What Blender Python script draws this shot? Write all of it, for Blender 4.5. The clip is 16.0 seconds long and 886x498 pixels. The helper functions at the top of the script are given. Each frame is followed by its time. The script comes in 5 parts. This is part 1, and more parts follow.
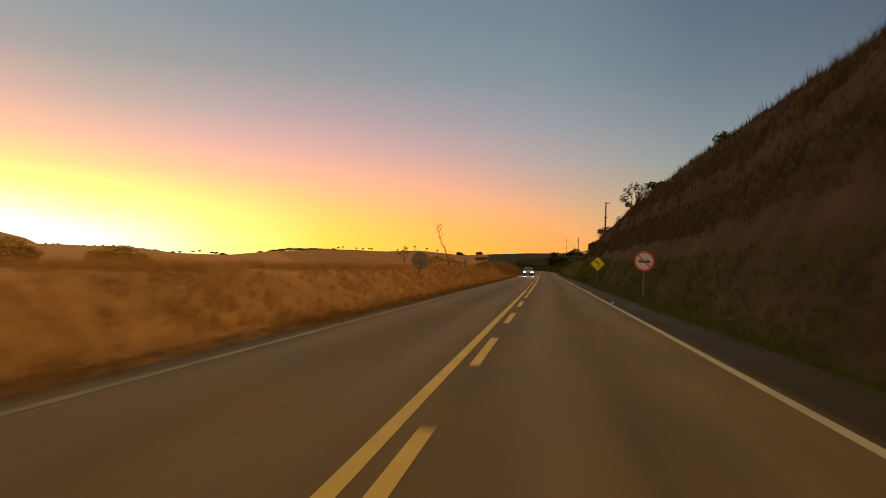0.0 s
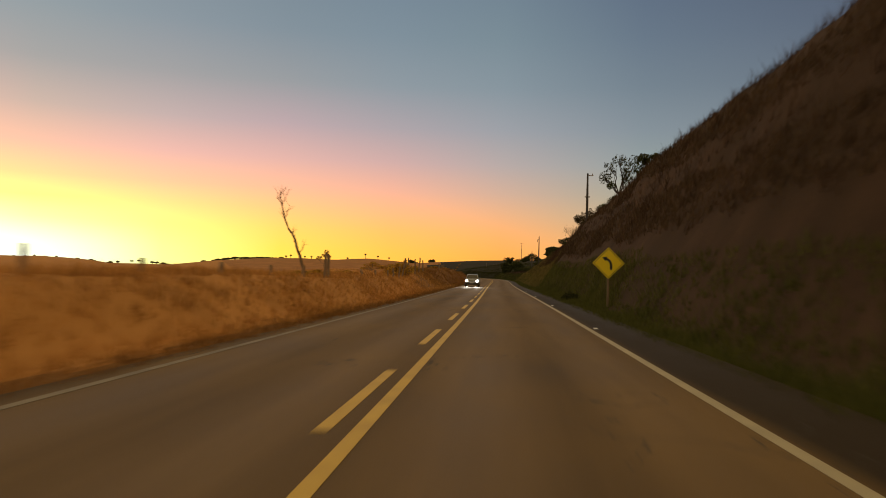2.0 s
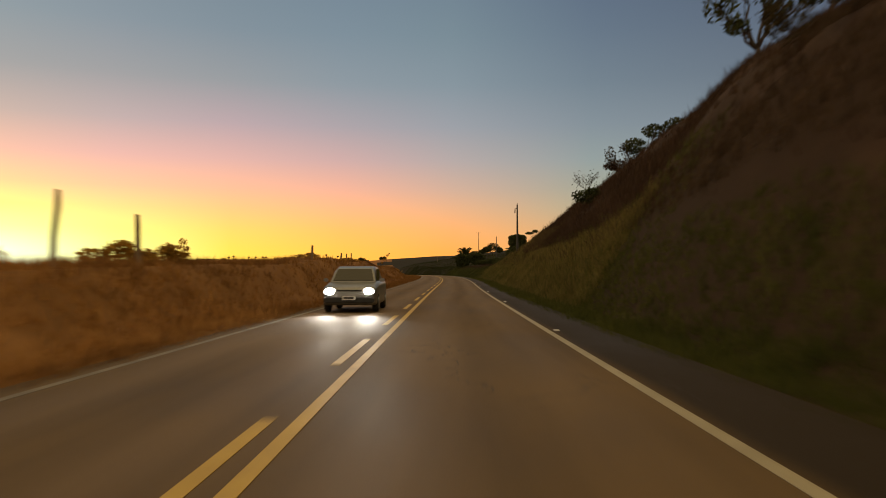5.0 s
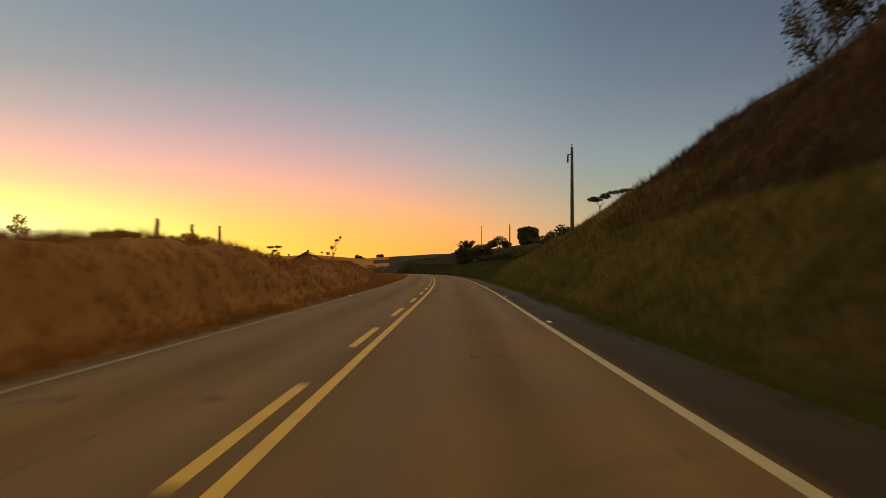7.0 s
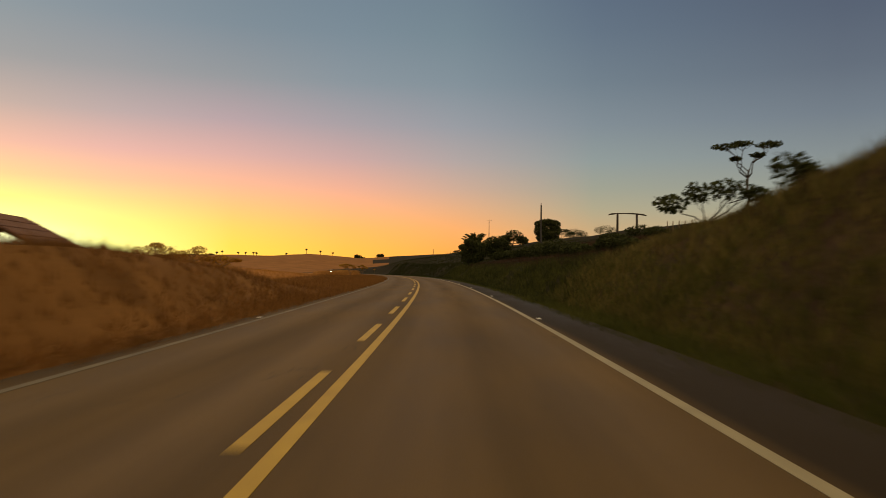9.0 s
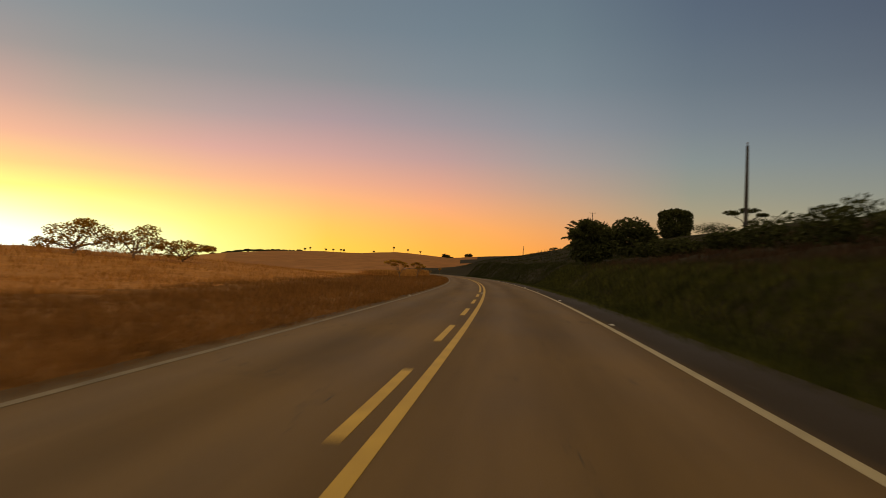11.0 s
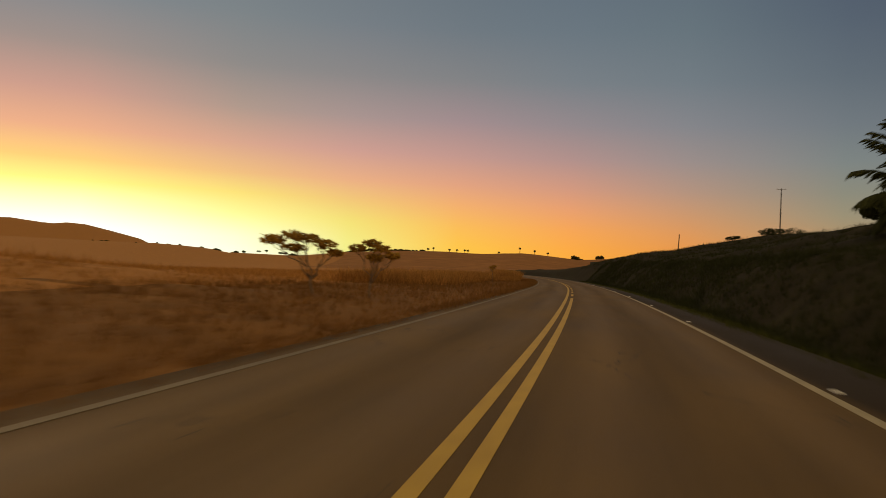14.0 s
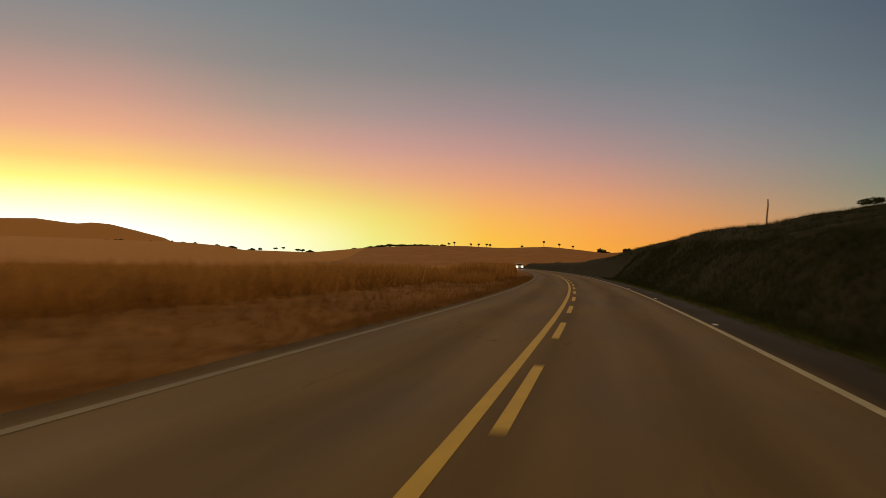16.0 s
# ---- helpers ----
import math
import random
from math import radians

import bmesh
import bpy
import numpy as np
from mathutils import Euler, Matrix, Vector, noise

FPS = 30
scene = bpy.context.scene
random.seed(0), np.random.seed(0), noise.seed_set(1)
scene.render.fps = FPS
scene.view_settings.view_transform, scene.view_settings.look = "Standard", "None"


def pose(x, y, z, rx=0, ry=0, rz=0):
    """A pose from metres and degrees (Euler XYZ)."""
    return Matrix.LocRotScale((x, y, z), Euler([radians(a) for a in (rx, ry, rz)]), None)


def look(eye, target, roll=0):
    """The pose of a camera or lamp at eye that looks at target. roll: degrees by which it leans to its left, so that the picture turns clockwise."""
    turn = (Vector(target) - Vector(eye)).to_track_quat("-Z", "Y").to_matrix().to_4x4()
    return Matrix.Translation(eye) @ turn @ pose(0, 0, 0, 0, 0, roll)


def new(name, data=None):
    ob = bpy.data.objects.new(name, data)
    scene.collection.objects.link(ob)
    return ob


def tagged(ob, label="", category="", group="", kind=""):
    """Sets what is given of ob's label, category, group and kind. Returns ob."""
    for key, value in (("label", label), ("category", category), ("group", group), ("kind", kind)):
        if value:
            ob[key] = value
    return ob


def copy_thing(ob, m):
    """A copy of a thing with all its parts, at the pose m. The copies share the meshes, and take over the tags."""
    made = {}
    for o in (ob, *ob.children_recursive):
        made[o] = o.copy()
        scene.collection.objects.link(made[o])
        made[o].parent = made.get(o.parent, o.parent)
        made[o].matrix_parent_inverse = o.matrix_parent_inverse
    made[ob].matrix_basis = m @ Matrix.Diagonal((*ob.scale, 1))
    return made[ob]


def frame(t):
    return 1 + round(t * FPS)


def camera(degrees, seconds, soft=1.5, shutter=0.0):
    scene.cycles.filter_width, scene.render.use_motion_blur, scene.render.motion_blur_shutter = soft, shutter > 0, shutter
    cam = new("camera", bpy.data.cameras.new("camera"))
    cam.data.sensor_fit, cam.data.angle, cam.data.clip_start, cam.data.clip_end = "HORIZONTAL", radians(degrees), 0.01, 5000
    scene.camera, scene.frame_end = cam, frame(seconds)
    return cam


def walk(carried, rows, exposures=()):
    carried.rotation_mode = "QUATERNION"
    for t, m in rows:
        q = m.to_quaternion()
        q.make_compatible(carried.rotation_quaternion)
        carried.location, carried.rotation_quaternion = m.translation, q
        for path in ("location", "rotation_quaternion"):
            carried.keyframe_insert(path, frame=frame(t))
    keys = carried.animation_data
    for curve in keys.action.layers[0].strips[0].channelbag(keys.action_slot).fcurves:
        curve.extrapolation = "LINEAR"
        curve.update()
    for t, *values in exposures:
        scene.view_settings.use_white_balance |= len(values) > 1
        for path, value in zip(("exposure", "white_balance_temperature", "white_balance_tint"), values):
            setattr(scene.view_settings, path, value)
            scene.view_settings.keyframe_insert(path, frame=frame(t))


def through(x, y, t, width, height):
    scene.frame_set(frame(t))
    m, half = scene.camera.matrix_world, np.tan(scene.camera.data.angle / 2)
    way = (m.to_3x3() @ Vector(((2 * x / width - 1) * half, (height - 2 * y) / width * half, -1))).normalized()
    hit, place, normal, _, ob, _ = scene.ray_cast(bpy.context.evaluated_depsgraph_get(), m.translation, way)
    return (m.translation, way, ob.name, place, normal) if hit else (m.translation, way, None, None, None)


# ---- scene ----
from math import cos, sin, pi, hypot, atan2, sqrt, exp

# ---------------- the road's line: heading (degrees, left positive) and grade (percent) every 40 m
HEADING = [0.04, 0.00, -0.04, -0.00, 0.37, 0.20, -0.30, 1.21, 2.69, 4.54, 6.73, 7.93, 10.19, 12.59, 14.99, 17.40, 19.81, 22.21]
GRADE = [0.09, -0.00, -0.16, -0.11, -0.08, 0.04, 0.44, 0.30, 0.06, -0.12, -0.13, -0.35, -0.14, -0.05, -0.00, 0.02, 0.03, 0.04]
KNOT = [-40 + 40 * i for i in range(18)]
_S = np.arange(-200, 701, 2.0)
_H = np.radians(np.interp(_S, KNOT, HEADING))
_G = np.interp(_S, KNOT, GRADE) / 100
_X = np.concatenate([[0], np.cumsum(-np.sin((_H[1:] + _H[:-1]) / 2) * 2)])
_Y = np.concatenate([[0], np.cumsum(np.cos((_H[1:] + _H[:-1]) / 2) * 2)])
_Z = np.concatenate([[0], np.cumsum(_G[1:] + _G[:-1])])
_X, _Y, _Z = _X - _X[100], _Y - _Y[100], _Z - _Z[100]


def along(s, u=0.0, z=0.0):
    """The place s metres along the road, u metres to the right of its middle, z above its surface."""
    h = np.interp(s, _S, _H)
    return Vector((np.interp(s, _S, _X) + u * cos(h), np.interp(s, _S, _Y) + u * sin(h), np.interp(s, _S, _Z) + z))


def heading(s):
    return math.degrees(np.interp(s, _S, _H))


# ---------------- camera: seconds, metres along, metres right of the middle, turn, tilt, lean
cam = camera(59.04, 16.0, soft=0.85, shutter=0.5)
EYE = 1.25
DRIVE = [
    (0.0, 15.34, 0.996, 7.538, 1.184, 1.918),
    (0.5, 26.29, 1.009, 5.618, 1.760, 1.627),
    (1.0, 37.28, 1.045, 4.687, 1.838, 1.425),
    (1.5, 48.30, 1.116, 4.531, 1.970, 1.427),
    (2.0, 59.29, 1.216, 4.205, 1.877, 1.440),
    (2.5, 70.35, 1.231, 3.617, 1.733, 0.942),
    (3.0, 81.47, 1.265, 2.850, 1.818, 0.362),
    (3.5, 92.67, 1.274, 2.234, 1.754, 0.208),
    (4.0, 103.97, 1.301, 1.289, 1.754, -0.122),
    (6.3, 156.70, 1.443, 0.678, 1.577, -0.270),
    (6.5, 161.35, 1.445, 0.677, 1.605, -0.286),
    (7.0, 172.99, 1.446, 0.738, 1.560, 0.063),
    (7.5, 184.65, 1.387, 0.677, 1.569, 0.362),
    (8.0, 196.36, 1.332, 0.727, 1.580, 0.445),
    (8.2, 201.06, 1.312, 0.726, 1.601, 0.455),
    (10.3, 251.26, 1.182, 3.912, 1.529, 1.980),
    (10.5, 256.02, 1.151, 5.224, 1.572, 2.030),
    (11.0, 267.90, 1.062, 7.499, 1.515, 1.997),
    (11.5, 279.73, 0.889, 8.640, 1.451, 1.944),
    (12.0, 291.45, 0.719, 10.515, 1.550, 2.460),
    (12.5, 303.11, 0.666, 12.345, 1.586, 2.441),
    (13.0, 314.75, 0.703, 13.862, 1.437, 2.219),
    (13.5, 326.39, 0.766, 15.606, 1.297, 2.359),
    (14.0, 338.03, 0.839, 17.037, 1.269, 2.722),
    (14.5, 349.64, 0.845, 17.848, 1.006, 2.762),
    (15.0, 361.23, 0.830, 18.315, 0.919, 2.470),
    (15.5, 372.78, 0.791, 18.292, 0.899, 2.258),
    (16.0, 384.34, 0.828, 18.904, 0.857, 1.992),
]
walk(cam, [(t, pose(*along(s, u, EYE), 90 + tilt, 0, turn) @ pose(0, 0, 0, 0, 0, lean)) for t, s, u, turn, tilt, lean in DRIVE],
     exposures=[(0, 0.18, 6650, 13), (2, 0.25, 6600, 12.5), (8, 0.22, 6550, 12), (10.3, 0.02, 6600, 13), (11.5, -0.12, 6650, 14), (13, -0.28, 6750, 15), (16, -0.38, 6750, 15)])

# ---------------- sky just after sunset, and the last of the sun
SUN_AZ = 46.0   # degrees left of the road's first direction
world = bpy.data.worlds.new("sunset_sky")
scene.world = world
world.use_nodes = True
wt = world.node_tree
wt.nodes.clear()


def wmath(op, a, b=None, c=None, clamp=False):
    n = wt.nodes.new("ShaderNodeMath")
    n.operation = op
    n.use_clamp = clamp
    for i, v in enumerate((a, b, c)):
        if v is None:
            continue
        if isinstance(v, (int, float)):
            n.inputs[i].default_value = v
        else:
            wt.links.new(v, n.inputs[i])
    return n.outputs[0]


def wramp(fac, stops, gain=(1, 1, 1), high=(1, 1, 1)):
    """A ramp of colours; gain lifts the low sky and fades out by about 13 degrees, high tints the sky above."""
    n = wt.nodes.new("ShaderNodeValToRGB")
    el = n.color_ramp.elements
    while len(el) < len(stops):
        el.new(0.5)
    for e, (pos, col) in zip(el, stops):
        e.position = pos
        low = max(0.0, min(1.0, (13.5 - pos * 90) / 5.5))
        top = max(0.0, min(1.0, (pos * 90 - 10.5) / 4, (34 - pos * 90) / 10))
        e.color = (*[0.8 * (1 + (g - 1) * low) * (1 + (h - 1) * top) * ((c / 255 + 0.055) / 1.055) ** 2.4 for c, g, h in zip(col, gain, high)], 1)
    n.color_ramp.interpolation = "LINEAR"
    wt.links.new(fac, n.inputs[0])
    return n.outputs[0]


def wmix(fac, a, b, blend="MIX"):
    n = wt.nodes.new("ShaderNodeMix")
    n.data_type = "RGBA"
    n.blend_type = blend
    if isinstance(fac, (int, float)):
        n.inputs[0].default_value = fac
    else:
        wt.links.new(fac, n.inputs[0])
    wt.links.new(a, n.inputs[6])
    wt.links.new(b, n.inputs[7])
    return n.outputs[2]


tc = wt.nodes.new("ShaderNodeTexCoord")
sep = wt.nodes.new("ShaderNodeSeparateXYZ")
wt.links.new(tc.outputs["Generated"], sep.inputs[0])
flat = wmath("SQRT", wmath("ADD", wmath("MULTIPLY", sep.outputs[0], sep.outputs[0]), wmath("MULTIPLY", sep.outputs[1], sep.outputs[1])))
elev = wmath("DIVIDE", sep.outputs[2], wmath("MAXIMUM", flat, 0.001))
rise = wmath("DIVIDE", wmath("ARCTANGENT", elev), pi / 2, clamp=True)          # 0 at the horizon, 1 overhead
cosine = wmath("DIVIDE", wmath("ADD", wmath("MULTIPLY", sep.outputs[0], -sin(radians(SUN_AZ))), wmath("MULTIPLY", sep.outputs[1], cos(radians(SUN_AZ)))), wmath("MAXIMUM", flat, 0.001))
aside = wmath("DIVIDE", wmath("ARCCOSINE", wmath("MINIMUM", wmath("MAXIMUM", cosine, -1.0), 1.0)), pi)   # 0 towards the sun, 1 opposite
D = 1 / 90.0
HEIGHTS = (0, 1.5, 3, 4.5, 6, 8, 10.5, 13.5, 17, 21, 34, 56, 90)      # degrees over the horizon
OVERHEAD_FILL = [(152, 148, 130), (212, 182, 128), (238, 202, 128)]       # unseen upper sky made warm and bright as added fill for the ground


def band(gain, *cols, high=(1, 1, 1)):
    return wramp(rise, [(h * D, c) for h, c in zip(HEIGHTS, list(cols) + OVERHEAD_FILL)], gain, high)


def between(v, lo, hi):
    n = wt.nodes.new("ShaderNodeMapRange")
    n.inputs[1].default_value, n.inputs[2].default_value = lo / 180, hi / 180
    wt.links.new(v, n.inputs[0])
    return n.outputs[0]


# colours of the sky from the horizon up, at growing angles from the sun's bearing
sky_col = band((1.01, 1.18, 1.34), (292, 286, 276), (294, 286, 262), (292, 282, 210), (284, 258, 136), (270, 212, 120), (248, 176, 134), (212, 162, 144), (163, 155, 152), (130, 146, 154), (118, 136, 146))
sky_col = wmix(between(aside, 4, 14), sky_col, band((1.03, 1.17, 1.34), (284, 278, 234), (283, 277, 212), (276, 264, 156), (266, 235, 120), (254, 196, 126), (230, 170, 138), (184, 160, 144), (147, 150, 150), (128, 143, 149), (116, 133, 143)))
sky_col = wmix(between(aside, 14, 22), sky_col, band((1.05, 1.16, 1.33), (260, 252, 142), (260, 248, 134), (258, 235, 118), (256, 207, 118), (248, 181, 130), (219, 163, 142), (178, 156, 148), (145, 147, 149), (123, 137, 146), (112, 129, 139)))
sky_col = wmix(between(aside, 22, 30), sky_col, band((1.18, 1.09, 1.22), (255, 217, 75), (258, 212, 78), (254, 202, 93), (246, 187, 113), (228, 173, 131), (197, 161, 144), (167, 151, 150), (139, 143, 147), (118, 132, 142), (108, 124, 136), high=(0.97, 1.0, 1.0)))
sky_col = wmix(between(aside, 30, 38), sky_col, band((1.24, 1.07, 1.18), (252, 187, 62), (252, 186, 72), (246, 180, 90), (231, 172, 115), (208, 164, 132), (176, 155, 144), (150, 148, 149), (130, 140, 147), (115, 130, 140), (105, 121, 134), high=(0.95, 1.0, 1.02)))
sky_col = wmix(between(aside, 38, 46), sky_col, band((1.13, 1.08, 1.15), (246, 159, 61), (242, 163, 75), (230, 164, 96), (209, 162, 117), (185, 157, 133), (159, 151, 144), (138, 144, 148), (124, 136, 145), (112, 127, 137), (102, 117, 131), high=(0.93, 1.0, 1.0)))
sky_col = wmix(between(aside, 46, 56), sky_col, band((0.99, 1.08, 1.13), (228, 151, 83), (213, 155, 98), (190, 156, 113), (168, 154, 124), (151, 148, 130), (135, 141, 137), (120, 130, 136), (109, 121, 131), (98, 110, 124), (87, 99, 117), high=(0.87, 0.96, 0.99)))
sky_col = wmix(between(aside, 56, 72), sky_col, band((1.16, 1.13, 1.18), (196, 150, 100), (170, 152, 114), (152, 150, 120), (140, 145, 124), (129, 137, 126), (116, 127, 126), (103, 115, 123), (92, 103, 116), (81, 92, 108), (71, 81, 99)))
# unseen sky behind the camera, brightened as added fill for signs and ground
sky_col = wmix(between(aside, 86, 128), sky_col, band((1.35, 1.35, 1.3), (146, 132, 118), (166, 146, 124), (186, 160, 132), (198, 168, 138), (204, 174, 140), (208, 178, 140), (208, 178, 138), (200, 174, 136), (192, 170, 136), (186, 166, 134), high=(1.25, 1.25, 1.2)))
nishita = wt.nodes.new("ShaderNodeTexSky")
nishita.sky_type = "NISHITA"
nishita.sun_disc = False
nishita.sun_elevation = radians(1.0)
nishita.sun_rotation = radians(-SUN_AZ)
nishita.dust_density = 3.0
scaled = wt.nodes.new("ShaderNodeVectorMath")
scaled.operation = "SCALE"
scaled.inputs[3].default_value = 0.01
wt.links.new(nishita.outputs[0], scaled.inputs[0])
sky_all = wmix(1.0, sky_col, scaled.outputs[0], "ADD")
bg = wt.nodes.new("ShaderNodeBackground")
bg.inputs[1].default_value = 1.25
wt.links.new(sky_all, bg.inputs[0])
wo = wt.nodes.new("ShaderNodeOutputWorld")
wt.links.new(bg.outputs[0], wo.inputs[0])

sun = new("sun", bpy.data.lights.new("sun", "SUN"))
sun.data.energy, sun.data.angle, sun.data.color = 0.3, radians(8), (1.0, 0.62, 0.3)
sun.matrix_world = look((0, 0, 0), (sin(radians(SUN_AZ)), -cos(radians(SUN_AZ)), -0.06))


# ---------------- materials
def material(name, rough=0.8, metal=0.0):
    m = bpy.data.materials.new(name)
    m.use_nodes = True
    b = m.node_tree.nodes["Principled BSDF"]
    b.inputs["Roughness"].default_value, b.inputs["Metallic"].default_value = rough, metal
    return m, m.node_tree, b


def noisy(name, dark, light, scale=4.0, fine=60.0, rough=0.85, bump=0.3, metal=0.0, patch=None, patch_scale=0.15, stretch=(1, 1, 1), by_object=0.0, spec=0.5):
    """A surface of two colours at two scales of noise, with relief, and a third colour in large patches."""
    m, t, b = material(name, rough, metal)
    b.inputs["Specular IOR Level"].default_value = spec
    co = t.nodes.new("ShaderNodeTexCoord")
    mp = t.nodes.new("ShaderNodeMapping")
    mp.inputs["Scale"].default_value = stretch
    t.links.new(co.outputs["Object"], mp.inputs[0])
    n1, n2 = t.nodes.new("ShaderNodeTexNoise"), t.nodes.new("ShaderNodeTexNoise")
    n1.inputs["Scale"].default_value, n2.inputs["Scale"].default_value = scale, fine
    n1.inputs["Detail"].default_value, n2.inputs["Detail"].default_value = 5, 3
    for n in (n1, n2):
        t.links.new(mp.outputs[0], n.inputs[0])
    add = t.nodes.new("ShaderNodeMath")
    add.operation = "MULTIPLY_ADD"
    add.inputs[1].default_value = 0.45
    t.links.new(n2.outputs[0], add.inputs[0])
    t.links.new(n1.outputs[0], add.inputs[2])
    ramp = t.nodes.new("ShaderNodeValToRGB")
    ramp.color_ramp.elements[0].position, ramp.color_ramp.elements[1].position = 0.5, 0.95
    ramp.color_ramp.elements[0].color, ramp.color_ramp.elements[1].color = (*dark, 1), (*light, 1)
    t.links.new(add.outputs[0], ramp.inputs[0])
    col = ramp.outputs[0]
    if patch:
        n3 = t.nodes.new("ShaderNodeTexNoise")
        n3.inputs["Scale"].default_value, n3.inputs["Detail"].default_value = patch_scale, 6
        t.links.new(co.outputs["Object"], n3.inputs[0])
        r3 = t.nodes.new("ShaderNodeValToRGB")
        r3.color_ramp.elements[0].position, r3.color_ramp.elements[1].position = 0.45, 0.62
        t.links.new(n3.outputs[0], r3.inputs[0])
        mx = t.nodes.new("ShaderNodeMix")
        mx.data_type = "RGBA"
        t.links.new(r3.outputs[0], mx.inputs[0])
        t.links.new(col, mx.inputs[6])
        mx.inputs[7].default_value = (*patch, 1)
        col = mx.outputs[2]
    if by_object:
        info = t.nodes.new("ShaderNodeNewGeometry")
        hsv = t.nodes.new("ShaderNodeHueSaturation")
        mr = t.nodes.new("ShaderNodeMapRange")
        mr.inputs[3].default_value, mr.inputs[4].default_value = 1 - by_object, 1 + by_object
        t.links.new(info.outputs["Random Per Island"], mr.inputs[0])
        t.links.new(mr.outputs[0], hsv.inputs["Value"])
        t.links.new(col, hsv.inputs["Color"])
        col = hsv.outputs[0]
    t.links.new(col, b.inputs["Base Color"])
    if bump:
        bp = t.nodes.new("ShaderNodeBump")
        bp.inputs["Strength"].default_value, bp.inputs["Distance"].default_value = bump, 0.02
        t.links.new(add.outputs[0], bp.inputs["Height"])
        t.links.new(bp.outputs[0], b.inputs["Normal"])
    return m


def glow(name, colour, strength):
    m, t, b = material(name, 0.2)
    b.inputs["Base Color"].default_value = (*colour, 1)
    b.inputs["Emission Color"].default_value = (*colour, 1)
    b.inputs["Emission Strength"].default_value = strength
    return m


def asphalt():
    """Old asphalt, light and warm in tone: grit, long streaks, polished wheel tracks, patches and fine cracks, laid out
    across and along the road, with shade painted into the shoulders.
    """
    m, t, b = material("asphalt", 0.75)
    b.inputs["Specular IOR Level"].default_value = 0.12
    uv = t.nodes.new("ShaderNodeTexCoord")
    sp = t.nodes.new("ShaderNodeSeparateXYZ")
    t.links.new(uv.outputs["UV"], sp.inputs[0])

    def nz(scale, detail, sx=1.0, sy=1.0):
        mp = t.nodes.new("ShaderNodeMapping")
        mp.inputs["Scale"].default_value = (sx, sy, 1)
        t.links.new(uv.outputs["UV"], mp.inputs[0])
        n = t.nodes.new("ShaderNodeTexNoise")
        n.inputs["Scale"].default_value, n.inputs["Detail"].default_value = scale, detail
        t.links.new(mp.outputs[0], n.inputs[0])
        return n.outputs[0]

    def mth(op, a, bb, c=None):
        n = t.nodes.new("ShaderNodeMath")
        n.operation = op
        for i, v in enumerate((a, bb, c)):
            if v is None:
                continue
            if isinstance(v, (int, float)):
                n.inputs[i].default_value = v
            else:
                t.links.new(v, n.inputs[i])
        return n.outputs[0]

    grit, streak, blotch = nz(70, 3), nz(1.6, 5, 1, 0.05), nz(0.35, 5, 1, 0.5)
    track = mth("COSINE", mth("MULTIPLY", mth("ADD", sp.outputs[0], -1.0), 2 * pi / 1.75), 0)   # two wheel tracks a lane
    verge = mth("MULTIPLY", mth("SMOOTH_MIN", mth("MAXIMUM", mth("ADD", sp.outputs[0], -3.4), 0.0), 0.55, 0.1), -1.6)
    verge = mth("MULTIPLY_ADD", mth("MAXIMUM", mth("MULTIPLY_ADD", sp.outputs[0], -1.0, -3.12), 0.0), -0.5, verge)     # shade beyond the headlights put into the right shoulder's tone, left edge slightly darker
    tone = mth("MULTIPLY_ADD", grit, 0.35, mth("MULTIPLY_ADD", streak, 0.45, mth("MULTIPLY_ADD", blotch, 0.5, mth("MULTIPLY_ADD", track, 0.045, verge))))
    ramp = t.nodes.new("ShaderNodeValToRGB")
    ramp.color_ramp.elements[0].position, ramp.color_ramp.elements[1].position = 0.42, 0.92
    ramp.color_ramp.elements[0].color, ramp.color_ramp.elements[1].color = (0.078, 0.049, 0.020, 1), (0.210, 0.133, 0.057, 1)
    # darkest stop, for the shade painted on the shoulders
    old = ramp.color_ramp.elements.new(0.12)
    old.color = (0.032, 0.021, 0.0105, 1)
    t.links.new(tone, ramp.inputs[0])
    vor = t.nodes.new("ShaderNodeTexVoronoi")
    vor.feature = "DISTANCE_TO_EDGE"
    vor.inputs["Scale"].default_value = 0.45
    mp = t.nodes.new("ShaderNodeMapping")
    mp.inputs["Scale"].default_value = (1, 0.4, 1)
    wob = t.nodes.new("ShaderNodeVectorMath")
    wob.operation = "ADD"
    nzc = t.nodes.new("ShaderNodeTexNoise")
    nzc.inputs["Scale"].default_value = 1.2
    t.links.new(uv.outputs["UV"], nzc.inputs[0])
    t.links.new(uv.outputs["UV"], wob.inputs[0])
    t.links.new(nzc.outputs["Color"], wob.inputs[1])
    t.links.new(wob.outputs[0], mp.inputs[0])
    t.links.new(mp.outputs[0], vor.inputs["Vector"])
    crack = mth("MULTIPLY", mth("LESS_THAN", vor.outputs["Distance"], 0.003), mth("GREATER_THAN", blotch, 0.54))
    mx = t.nodes.new("ShaderNodeMix")
    mx.data_type = "RGBA"
    t.links.new(crack, mx.inputs[0])
    t.links.new(ramp.outputs[0], mx.inputs[6])
    mx.inputs[7].default_value = (0.05, 0.042, 0.033, 1)
    t.links.new(mx.outputs[2], b.inputs["Base Color"])
    t.links.new(mth("MULTIPLY_ADD", track, -0.05, mth("MULTIPLY_ADD", blotch, 0.3, 0.54)), b.inputs["Roughness"])
    bp = t.nodes.new("ShaderNodeBump")
    bp.inputs["Strength"].default_value, bp.inputs["Distance"].default_value = 0.5, 0.012
    t.links.new(mth("ADD", grit, mth("MULTIPLY", crack, -2.0)), bp.inputs["Height"])
